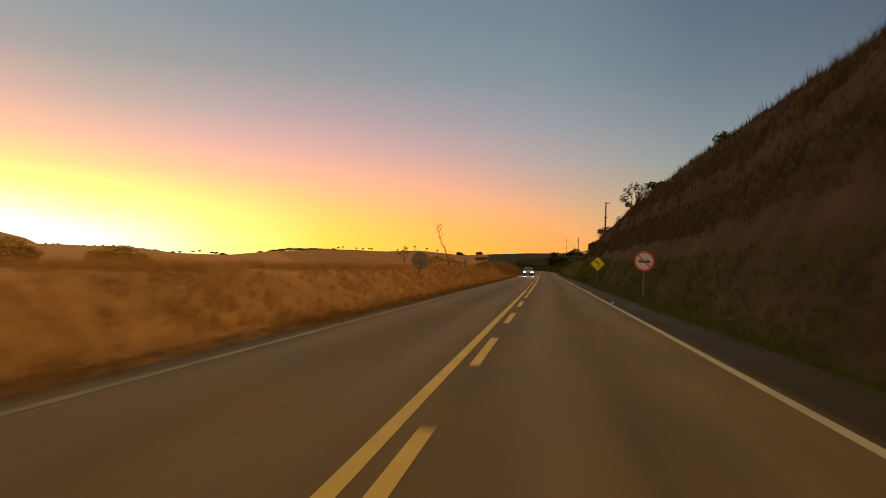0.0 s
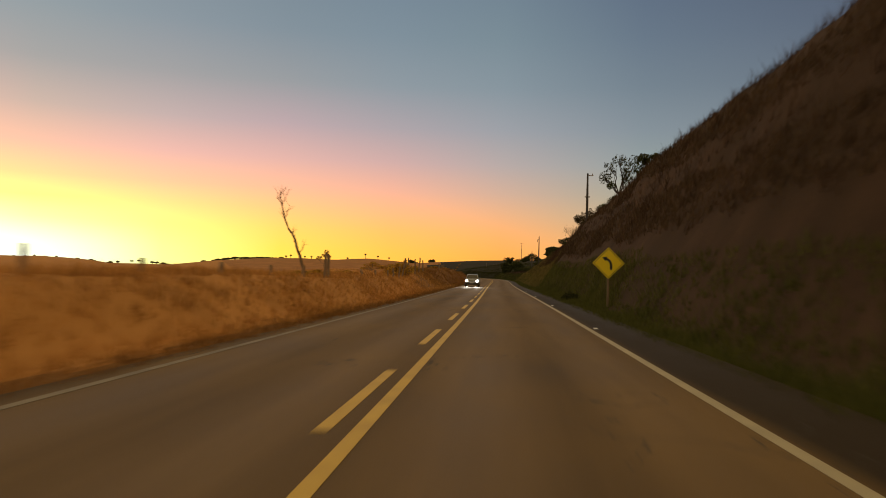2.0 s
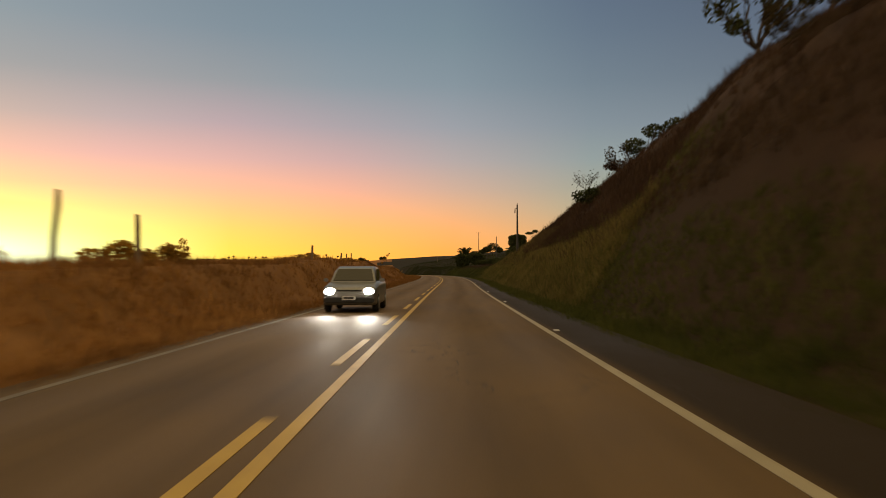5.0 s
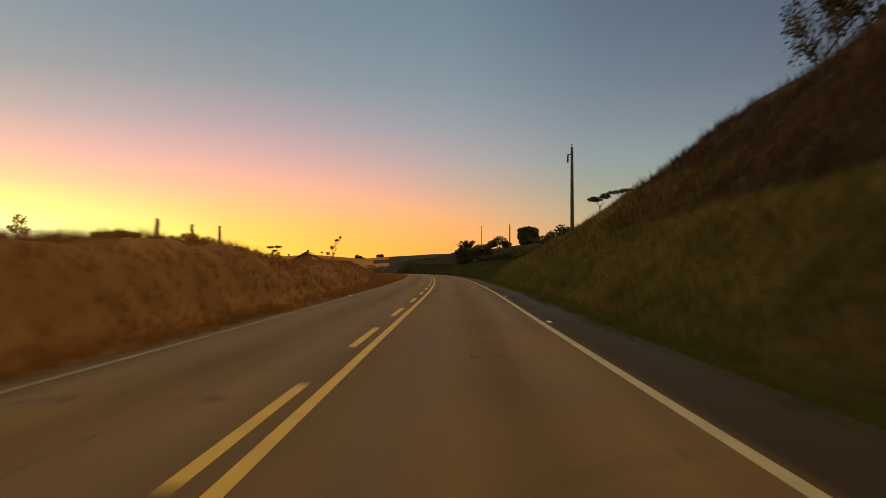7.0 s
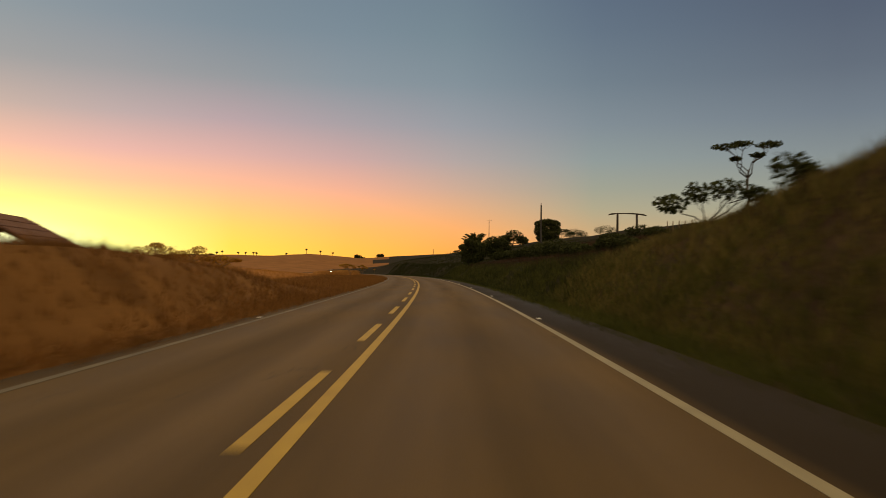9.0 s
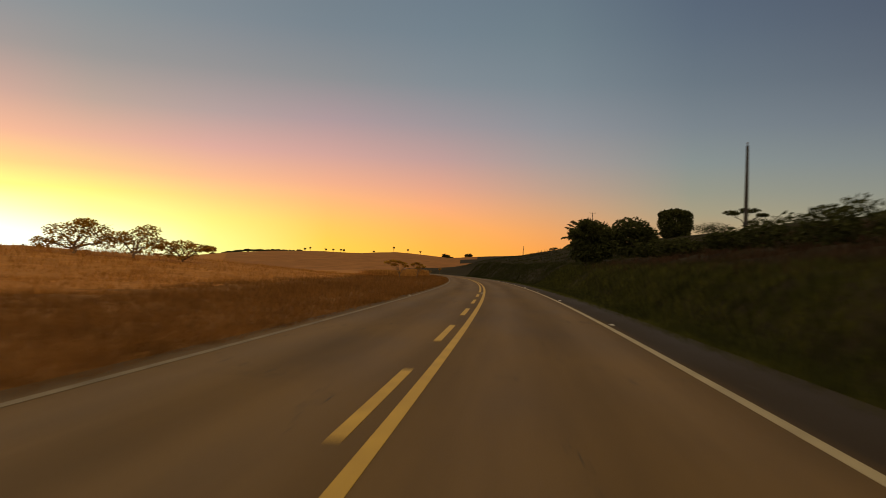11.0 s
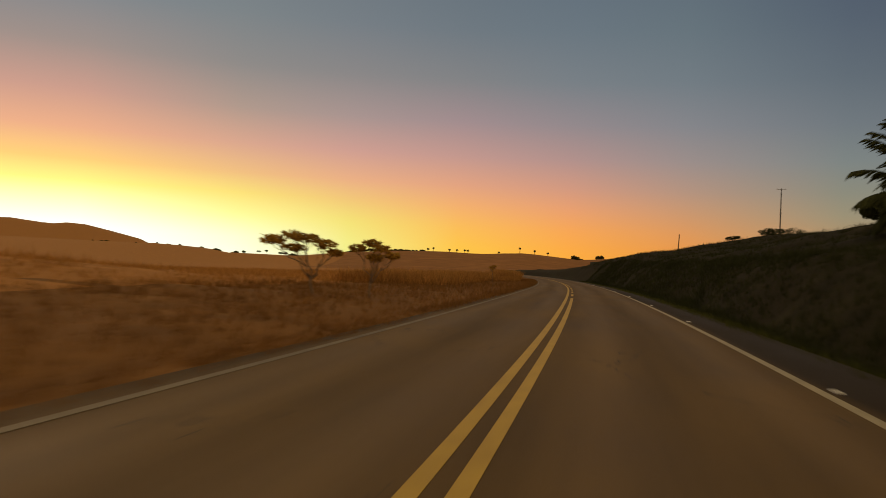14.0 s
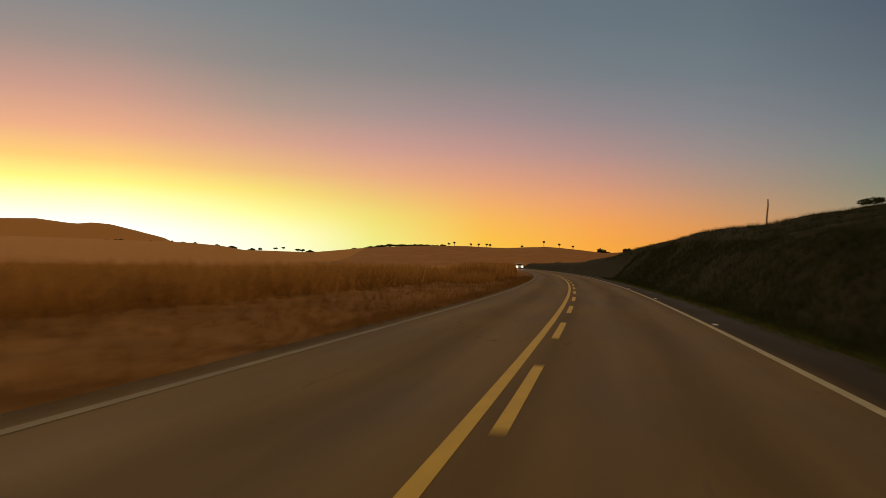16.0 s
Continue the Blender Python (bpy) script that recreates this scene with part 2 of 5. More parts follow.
    t.links.new(bp.outputs[0], b.inputs["Normal"])
    return m


def leafy(name, dark, light, through=0.35):
    """Leaves and blades: varied from piece to piece, and letting some light through."""
    m = noisy(name, dark, light, 0.6, 9, 0.75, 0, by_object=0.4, spec=0.15)
    t = m.node_tree
    b = t.nodes["Principled BSDF"]
    tr = t.nodes.new("ShaderNodeBsdfTranslucent")
    t.links.new(b.inputs["Base Color"].links[0].from_socket, tr.inputs[0])
    mx = t.nodes.new("ShaderNodeMixShader")
    mx.inputs[0].default_value = through
    t.links.new(b.outputs[0], mx.inputs[1])
    t.links.new(tr.outputs[0], mx.inputs[2])
    t.links.new(mx.outputs[0], t.nodes["Material Output"].inputs[0])
    return m


M_ASPHALT = asphalt()
M_YELLOW = noisy("yellow_road_paint", (0.44, 0.270, 0.016), (0.60, 0.385, 0.028), 3, 60, 0.6, 0.15)
M_WHITE = noisy("white_road_paint", (0.29, 0.245, 0.15), (0.44, 0.375, 0.235), 3, 60, 0.6, 0.15)
M_WORN = noisy("worn_white_road_paint", (0.105, 0.082, 0.048), (0.22, 0.175, 0.105), 1.2, 40, 0.7, 0.15)
# left pasture, its base raised far to stand for windscreen glare
M_GROUND = noisy("pasture_ground_with_glare", (0.297, 0.1364, 0.03645), (0.5265, 0.2457, 0.0675), 0.5, 9, 0.95, 0.6, patch=(0.405, 0.1877, 0.0513), patch_scale=0.05, spec=0.1)
# copy of the pasture dimmed near the road, where the glare fades
M_BANK = noisy("bank_ground_dimmed", (0.1495, 0.0715, 0.0208), (0.2795, 0.1352, 0.0403), 0.5, 9, 0.95, 0.6, patch=(0.2015, 0.0962, 0.0286), patch_scale=0.2, spec=0.1)
# ridge copy with less of that glare painted into its colour
M_RIDGE = noisy("ridge_ground_less_glare", (0.221, 0.1001, 0.0299), (0.39, 0.1794, 0.0559), 0.05, 0.6, 0.95, 0.3, patch=(0.286, 0.13, 0.0403), patch_scale=0.012, spec=0.1)
# right-hand ground painted near black, where no headlight or glare falls
M_SHADE = noisy("right_ground_shaded", (0.016, 0.0138, 0.0072), (0.038, 0.033, 0.017), 0.6, 9, 0.95, 0.7, patch=(0.024, 0.0195, 0.010), patch_scale=0.12, spec=0.08)
# right slope kept dark; the glare is painted into the left ground only
M_SLOPE = noisy("slope_without_glare", (0.033, 0.0190, 0.0118), (0.076, 0.044, 0.027), 0.5, 9, 0.95, 0.6, patch=(0.040, 0.0245, 0.014), patch_scale=0.09, spec=0.1)
# verge blades brightened to stand for headlight spill
M_GRASS = leafy("verge_grass_blades", (0.060, 0.070, 0.013), (0.130, 0.130, 0.030))
# darkened grass copy for the unlit verge and hill; also the dark roadside weed
M_WEEDS_DIM = leafy("weeds_and_dimmed_grass", (0.022, 0.028, 0.008), (0.050, 0.056, 0.018))
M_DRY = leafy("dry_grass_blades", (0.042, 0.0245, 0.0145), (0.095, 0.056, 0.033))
# pasture blades lightened to carry the same painted glare
M_GLARE = leafy("pasture_blades_with_glare", (0.312, 0.1534, 0.0403), (0.598, 0.3055, 0.0819), 0.5)
M_OLIVE = leafy("olive_slope_grass", (0.120, 0.100, 0.028), (0.250, 0.195, 0.062), 0.4)
# dimmer copy of the pasture blades for the strip near the road
M_DIM = leafy("roadside_blades_dimmed", (0.169, 0.0819, 0.0234), (0.338, 0.1664, 0.0481), 0.5)
M_PALE = leafy("pale_slope_grass", (0.058, 0.037, 0.020), (0.120, 0.078, 0.042))
# pale gold base stands for glare through the left-hand crowns
M_THIN = leafy("thin_leaves_painted_glow", (0.32, 0.180, 0.030), (0.58, 0.35, 0.060), 0.65)
M_LEAF = leafy("tree_leaves", (0.0352, 0.0448, 0.0144), (0.08, 0.0896, 0.0288), 0.25)
M_DRYLEAF = leafy("thin_brown_leaves", (0.05, 0.04, 0.015), (0.09, 0.065, 0.025), 0.25)
M_BARK = noisy("grey_bark", (0.05, 0.04, 0.03), (0.12, 0.095, 0.07), 3, 30, 0.9, 0.6, stretch=(1, 1, 0.2))
M_WOOD = noisy("weathered_post_wood", (0.15, 0.10, 0.055), (0.30, 0.21, 0.12), 3, 40, 0.9, 0.5, stretch=(1, 1, 0.15))
# concrete darkened so the poles show as silhouettes against the sky
M_CONC = noisy("silhouette_concrete", (0.045, 0.042, 0.040), (0.085, 0.080, 0.075), 2, 40, 0.85, 0.3)
M_STEEL = noisy("galvanised_steel", (0.25, 0.25, 0.25), (0.42, 0.42, 0.42), 4, 50, 0.45, 0.1, metal=0.9)
M_SIGNY = noisy("yellow_sign_sheet", (0.94, 0.70, 0.006), (0.98, 0.76, 0.010), 2, 30, 0.35, 0.03)
M_SIGNBACK = noisy("dull_sign_back", (0.17, 0.125, 0.075), (0.28, 0.21, 0.13), 3, 30, 0.6, 0.1, metal=0.2)
M_SIGNW = noisy("white_sign_sheet", (0.72, 0.72, 0.70), (0.82, 0.82, 0.80), 2, 30, 0.35, 0.03)
M_SIGNR = noisy("red_sign_sheet", (0.78, 0.05, 0.03), (0.84, 0.07, 0.04), 2, 30, 0.35, 0.03)
M_SIGNB = noisy("black_sign_sheet", (0.012, 0.012, 0.012), (0.03, 0.03, 0.03), 2, 30, 0.4, 0.03)
M_CERAMIC = noisy("brown_insulator", (0.10, 0.05, 0.03), (0.16, 0.08, 0.05), 2, 30, 0.25, 0)
M_STUD = noisy("white_stud_plastic", (0.6, 0.6, 0.58), (0.8, 0.8, 0.78), 6, 60, 0.4, 0.05)
M_CARPAINT = noisy("silver_car_paint", (0.20, 0.20, 0.20), (0.26, 0.26, 0.26), 2, 60, 0.3, 0, metal=0.5)
M_GLASS = noisy("dark_car_glass", (0.012, 0.014, 0.016), (0.02, 0.022, 0.024), 2, 30, 0.05, 0)
M_RUBBER = noisy("tyre_rubber", (0.015, 0.015, 0.015), (0.03, 0.03, 0.03), 6, 60, 0.85, 0.2)
M_TRIM = noisy("black_car_trim", (0.02, 0.02, 0.02), (0.04, 0.04, 0.04), 6, 60, 0.6, 0.1)
M_LAMP = glow("lit_headlamp", (1.0, 0.93, 0.78), 60.0)
M_TILE = noisy("weathered_roof_tile", (0.12, 0.05, 0.03), (0.22, 0.10, 0.06), 2, 20, 0.85, 0.4)
M_PLASTER = noisy("old_plaster", (0.35, 0.32, 0.27), (0.5, 0.47, 0.4), 1.5, 20, 0.9, 0.3)


# ---------------- mesh helpers
def mesh_object(name, verts, faces, mat, parent=None, smooth=False):
    me = bpy.data.meshes.new(name)
    me.from_pydata(verts, [], faces)
    me.materials.append(mat)
    if smooth:
        me.polygons.foreach_set("use_smooth", [True] * len(me.polygons))
    me.update()
    ob = new(name, me)
    if parent:
        ob.parent = parent
    return ob


def part(name, bm, mat, parent=None, label="", smooth=False):
    me = bpy.data.meshes.new(name)
    bm.to_mesh(me)
    bm.free()
    me.materials.append(mat)
    if smooth:
        me.polygons.foreach_set("use_smooth", [True] * len(me.polygons))
    ob = new(name, me)
    if parent:
        ob.parent = parent
    if label:
        tagged(ob, label)
    return ob


def thing(name, m, label, category, group=""):
    ob = new(name)
    ob.matrix_world = m
    ob.empty_display_size = 0.2
    return tagged(ob, label, category, group)


def tube(bm, pts, radii, sides=7, cap=True):
    """A tapered limb through pts."""
    rings = []
    pts = [Vector(q) for q in pts]
    for i, q in enumerate(pts):
        d = (pts[min(i + 1, len(pts) - 1)] - pts[max(i - 1, 0)]).normalized()
        a = d.orthogonal().normalized() if abs(d.z) > 0.9 else d.cross(Vector((0, 0, 1))).normalized()
        if abs(d.z) > 0.9:
            a = Vector((1, 0, 0)) - d * d.x
            a.normalize()
        b = d.cross(a)
        rings.append([bm.verts.new(q + (a * cos(2 * pi * k / sides) + b * sin(2 * pi * k / sides)) * radii[i]) for k in range(sides)])
    for r0, r1 in zip(rings, rings[1:]):
        for k in range(sides):
            bm.faces.new((r0[k], r0[(k + 1) % sides], r1[(k + 1) % sides], r1[k]))
    if cap:
        bm.faces.new(rings[-1])
        bm.faces.new(rings[0][::-1])


def box(bm, x0, x1, y0, y1, z0, z1, bevel=0.0):
    r = bmesh.ops.create_cube(bm, size=1.0, matrix=Matrix.Translation(((x0 + x1) / 2, (y0 + y1) / 2, (z0 + z1) / 2)) @ Matrix.Diagonal((x1 - x0, y1 - y0, z1 - z0, 1)))
    if bevel:
        es = list({e for v in r["verts"] for e in v.link_edges})
        bmesh.ops.bevel(bm, geom=es, offset=bevel, segments=2, affect="EDGES")


def prism(bm, poly, y0, y1):
    """A plate with the outline poly in x and z, from y0 to y1."""
    a = [bm.verts.new((x, y0, z)) for x, z in poly]
    b = [bm.verts.new((x, y1, z)) for x, z in poly]
    bm.faces.new(a)
    bm.faces.new(b[::-1])
    for i in range(len(poly)):
        j = (i + 1) % len(poly)
        bm.faces.new((a[j], a[i], b[i], b[j]))


# ---------------- the ground: a cutting on the right, a low bank and open fields on the left, far ridges
HILL_S = [-200, 60, 77, 90, 103, 120, 128, 138, 148, 160, 170, 191, 208, 213, 218, 224, 238, 253, 290, 340, 375, 403, 433, 453, 478, 503, 563, 700]
HILL_N = [6.2, 6.3, 6.7, 6.4, 6.4, 6.0, 5.5, 4.9, 4.6, 5.6, 7.2, 8.4, 7.95, 7.1, 5.4, 4.2, 3.05, 1.6, 1.2, 1.5, 1.8, 2.0, 2.5, 3.9, 3.2, 2.8, 1.5, .8]
HILL_K = [.70, .70, .70, .72, .73, .72, .72, .72, .70, .65, .58, .32, .22, .20, .18, .17, .15, .15, .20, .24, .25, .25, .24, .20, .21, .23, .1, .05]
CUT_S = [-200, 140, 168, 185, 700]
CUT_K = [1.9, 1.9, 1.15, 1.0, 1.0]
BANK_S = [-200, 60, 75, 85, 102, 110, 121, 126, 137, 147, 154, 165, 176, 179, 182, 184, 186, 190, 193, 196, 198.5, 201, 204.5, 208, 211, 214, 218, 222, 230, 240, 250, 262, 272, 700]
BANK_H = [.7, 1.0, 1.1, 1.15, 1.0, 1.2, 1.0, .95, 1.3, 1.5, 1.65, 1.75, 2.1, 2.2, 2.4, 2.2, 1.95, 1.9, 2.1, 2.35, 2.05, 2.3, 2.2, 1.8, 1.46, 1.3, 1.3, 1.45, 1.75, 1.75, 1.2, .4, 0, 0]


def fbm(x, y, scale, octaves=4):
    return noise.fractal((x / scale, y / scale, 3.7), 0.9, 2.0, octaves)


def lift(s, u):
    """Height of the ground over the road's surface."""
    x = along(s, u)
    if u > 0:
        if u < 4.9:
            return -0.06
        ditch = -0.06 - 0.12 * exp(-((u - 5.6) / 0.45) ** 2)
        if u <= 6.3:
            return ditch
        cut = (u - 6.3) * np.interp(s, CUT_S, CUT_K) * (1.0 + 0.12 * fbm(s, u * 0.3, 23)) + 0.35 * fbm(s, u, 6) * min(1, (u - 6.3) / 4)
        n0, k = np.interp(s, HILL_S, HILL_N), np.interp(s, HILL_S, HILL_K)
        over = max(u - 7, 0)
        nat = n0 + k * 75 * (1 - exp(-over / 75)) + 0.5 * fbm(s, u, 14) * min(1, over / 10) + 0.25 * fbm(s, u, 3.1)
        d = 0.9
        h = max(0.0, min(1.0, 0.5 + 0.5 * (nat - cut) / d))
        return max(nat * (1 - h) + cut * h - d * h * (1 - h), -0.06)
    v = -u
    if v < 3.6:
        return -0.06
    hb = np.interp(s, BANK_S, BANK_H)
    hb = min(hb, 1.22 + (hb - 1.22) * 0.9)
    ditch = -0.03 - 0.1 * exp(-((v - 4.8) / 0.4) ** 2)
    rise = max(0.0, min(1.0, (v - 4.9) / 2.3))
    rise = rise * rise * (3 - 2 * rise)
    fall = max(0.0, v - 10.0)
    return ditch + hb * rise + 0.12 * fbm(s, v, 4) * min(1, max(0, v - 6) / 5) - fall * 0.022 - 0.9 * hb * (1 - exp(-fall / 12)) + 3.0 * exp(-0.5 * ((s - 352) / 26) ** 2 - 0.5 * ((v - 52) / 22) ** 2) * max(0, min(1, (v - 9) / 14))


RIDGE_AZ = [-180, -90, -30, -8, 0, 4, 7.0, 10.5, 13.4, 17.3, 21.4, 23.7, 24.6, 25.9, 28.3, 30.7, 32.4, 34.0, 35.3, 37, 42, 47, 54, 70, 100, 180]
RIDGE_EL = [.02, .03, .035, .026, .022, .019, .0150, .0205, .0165, .0172, .0151, .0090, .0014, .0040, .0087, .0044, .0085, .0100, .0108, .010, .010, .010, .012, .016, .02, .02]
MOUNT_AZ = [36.3, 37.5, 39.2, 40.9, 42.0, 42.8, 43.5, 45.2, 47.0, 52, 62, 80]
MOUNT_EL = [.006, 0.0157, 0.0227, 0.0290, 0.0300, 0.0283, 0.0287, 0.0320, 0.0305, .027, .02, 0]



def far_height(x, y):
    dx, dy = x, y - 250
    r = hypot(dx, dy)
    az = math.degrees(atan2(-dx, dy))
    top = 1.4 + 1600 * np.interp(az, RIDGE_AZ, RIDGE_EL) * 1.0
    up = max(0.0, min(1.0, (r - 650) / 950))
    up = up * up * (3 - 2 * up)
    down = max(0.0, min(1.0, (r - 1650) / 1500))
    base = -4 + 2.0 * fbm(x, y, 220)
    far = max(0.0, min(1.0, (r - 2900) / 1400)) * max(0.0, min(1.0, (6000 - r) / 1700))
    far = far * far * (3 - 2 * far)
    mount = 4300 * np.interp(az, MOUNT_AZ, MOUNT_EL) * far if MOUNT_AZ[0] < az < 80 else 0.0
    return base * (1 - up) + (top + 1.2 * fbm(x, y, 90) * up) * up * (1 - 0.5 * down) + max(0.0, mount - 0.5 * top * far)


US = sorted({round(v, 2) for v in ([-140, -110, -85, -65, -50, -40, -32, -26, -21, -17, -14, -12, -10.5, -9, -8, -7, -6.3, -5.7, -5.1, -4.6, -4.2, -3.9, -3.6, 4.85, 5.2, 5.6, 6.0, 6.4, 7, 7.7, 8.5, 9.3, 10.2, 11.2, 12.2, 13.3, 14.5, 15.8, 17.2, 18.7, 20.3, 22, 23.8, 25.8, 28, 31, 35, 40, 46, 54, 65, 80, 110, 140])})
GS = [-190 + 10 * i for i in range(18)] + [-10 + 1.6 * i for i in range(int(520 / 1.6))] + [512 + 12 * i for i in range(11)]


def build_ground():
    verts, faces = [], []
    nu = len(US)
    for s in GS:
        for u in US:
            verts.append(tuple(along(s, u, lift(s, u))))
    for i in range(len(GS) - 1):
        for j in range(nu - 1):
            a = i * nu + j
            faces.append((a, a + 1, a + nu + 1, a + nu))
    ns = len(GS)
    loop = [j for j in range(nu)] + [i * nu + nu - 1 for i in range(1, ns)] + [(ns - 1) * nu + j for j in range(nu - 2, -1, -1)] + [i * nu for i in range(ns - 2, 0, -1)]
    centre = along(220, 0)
    last = loop
    steps = [12, 30, 60, 100, 160, 240, 340, 460, 600, 760, 920, 1080, 1240, 1400, 1560, 1750, 2000, 2400, 2900, 3300, 3700, 4000, 4250, 4500, 4900, 5600, 6200]
    for d in steps:
        ring = []
        for k in loop:
            v = Vector(verts[k])
            w = Vector((v.x - centre.x, v.y - centre.y, 0))
            r0 = w.length
            w.normalize()
            r = r0 + d * (1 - r0 / 9000)
            x, y = centre.x + w.x * r, centre.y + w.y * r
            t = min(1.0, d / 300)
            t = t * t * (3 - 2 * t)
            verts.append((x, y, v.z * (1 - t) + far_height(x, y) * t))
            ring.append(len(verts) - 1)
        n = len(loop)
        for k in range(n):
            faces.append((last[k], ring[k], ring[(k + 1) % n], last[(k + 1) % n]))
        last = ring
    ob = mesh_object("ground", verts, faces, M_GROUND, smooth=True)
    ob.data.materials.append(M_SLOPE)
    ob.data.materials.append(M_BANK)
    ob.data.materials.append(M_SHADE)
    ob.data.materials.append(M_RIDGE)
    for f in ob.data.polygons:
        c = f.center
        if f.index < (len(GS) - 1) * (nu - 1):
            i, j = divmod(f.index, nu - 1)
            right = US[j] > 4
            # past 248 m the right ground takes the shade-dark copy
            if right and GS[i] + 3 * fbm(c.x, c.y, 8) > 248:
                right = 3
            # strip beside the road takes the dimmed copy, wider farther on
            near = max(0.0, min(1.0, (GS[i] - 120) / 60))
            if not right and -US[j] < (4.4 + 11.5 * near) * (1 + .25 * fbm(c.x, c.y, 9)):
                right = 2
        else:
            az = math.degrees(atan2(-c.x, c.y - 250))
            # far right painted dark, middle ridge with less glare
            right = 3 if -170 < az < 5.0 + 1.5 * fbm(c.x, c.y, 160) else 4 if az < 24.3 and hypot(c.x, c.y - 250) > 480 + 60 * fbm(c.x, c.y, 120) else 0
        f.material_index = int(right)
    bm = bmesh.new()
    bm.from_mesh(ob.data)
    bmesh.ops.recalc_face_normals(bm, faces=bm.faces)
    bm.to_mesh(ob.data)
    bm.free()
    return tagged(ob, "dry brown grassy ground with a road cutting and far ridges", "ground", kind="structure")


build_ground()


# ---------------- the road and its markings
def ribbon(name, s0, s1, u0, u1, z, thick, mat, parent=None, step=2.0):
    n = max(1, int((s1 - s0) / step))
    ss = [s0 + (s1 - s0) * i / n for i in range(n + 1)]
    v, f = [], []
    for s in ss:
        v += [tuple(along(s, u0, z)), tuple(along(s, u1, z)), tuple(along(s, u1, z - thick)), tuple(along(s, u0, z - thick))]
    for i in range(n):
        a = 4 * i
        for k in range(4):
            f.append((a + k, a + 4 + k, a + 4 + (k + 1) % 4, a + (k + 1) % 4))
    f += [(0, 1, 2, 3), (4 * n + 3, 4 * n + 2, 4 * n + 1, 4 * n)]
    ob = mesh_object(name, v, f, mat, parent)
    uv = ob.data.uv_layers.new(name="lane")
    flat_uv = []
    for loop in ob.data.loops:
        i, k = divmod(loop.vertex_index, 4)
        flat_uv += [u0 if k in (0, 3) else u1, ss[i]]
    uv.data.foreach_set("uv", flat_uv)
    return ob


road = tagged(ribbon("road", -190, 640, -3.55, 4.8, 0.0, 0.25, M_ASPHALT), "worn dark grey asphalt two-lane road with painted lines", "road", kind="structure")
tagged(ribbon("edge_line", -190, 640, 3.39, 3.52, 0.004, 0.010, M_WHITE, road), "worn white painted edge line")
tagged(ribbon("edge_line", -190, 640, -3.15, -3.03, 0.004, 0.010, M_WORN, road), "worn white painted edge line")
YL, YR, HALF = -0.14, 0.13, 0.065
tagged(ribbon("centre_line", -190, 61.7, YL - HALF, YL + HALF, 0.004, 0.010, M_YELLOW, road), "worn yellow painted centre line")
tagged(ribbon("centre_line", 313.6, 640, YL - HALF, YL + HALF, 0.004, 0.010, M_YELLOW, road), "worn yellow painted centre line")
tagged(ribbon("centre_line", 55.1, 378.4, YR - HALF, YR + HALF, 0.004, 0.010, M_YELLOW, road), "worn yellow painted centre line")
for k in range(-3, 5):
    ribbon("centre_dash", 17.25 + 8 * k, 21.25 + 8 * k, YR - HALF, YR + HALF, 0.004, 0.010, M_YELLOW, road)
for k in range(6, 37):
    ribbon("centre_dash", 17.45 + 8 * k, 21.45 + 8 * k, YL - HALF - 0.03, YL + HALF - 0.03, 0.004, 0.010, M_YELLOW, road)
for k in range(0, 14):
    ribbon("centre_dash", 382.2 + 8 * k, 386.2 + 8 * k, YR - HALF, YR + HALF, 0.004, 0.010, M_YELLOW, road)

# ---------------- road studs on the edge lines and the middle
def stud(s, u):
    ob = thing("road_stud", pose(*along(s, u, 0.0), 0, 0, heading(s)), "small white reflective road stud beside the painted line", "road stud", "studs along the road")
    bm = bmesh.new()
    lo = [bm.verts.new(v) for v in ((-.06, -.055, 0), (.06, -.055, 0), (.06, .055, 0), (-.06, .055, 0))]
    hi = [bm.verts.new(v) for v in ((-.045, -.025, .022), (.045, -.025, .022), (.045, .025, .022), (-.045, .025, .022))]
    bm.faces.new(hi)
    for k in range(4):
        bm.faces.new((lo[k], lo[(k + 1) % 4], hi[(k + 1) % 4], hi[k]))
    part("body", bm, M_STUD, ob)
    bm = bmesh.new()
    f = [bm.verts.new(v) for v in ((-.05, -.053, .004), (.05, -.053, .004), (.042, -.031, .021), (-.042, -.031, .021))]
    bm.faces.new(f)
    part("reflector", bm, M_REFLECT, ob, "pale mirror-like reflector face")
    return ob


M_REFLECT = noisy("stud_reflector", (0.8, 0.8, 0.78), (0.9, 0.9, 0.88), 9, 60, 0.15, 0)
first_stud = stud(47.3, 3.66)
for s in [63.4, 79.4, 95.4, 111.4, 127.6, 143.5, 159.4, 175.4, 191.3, 207.3, 223.5, 239.8, 256, 272.4, 287.7, 304.1, 319.5, 333.7, 348, 361.8, 374, 388.3, 404, 420, 436]:
    copy_thing(first_stud, pose(*along(s, 3.66), 0, 0, heading(s)))
for s, u in [(311.8, 0.0), (239.3, -3.25), (208, -3.25), (176, -3.25), (272, -3.25), (304, -3.25)]:
    copy_thing(first_stud, pose(*along(s, u), 0, 0, heading(s)))


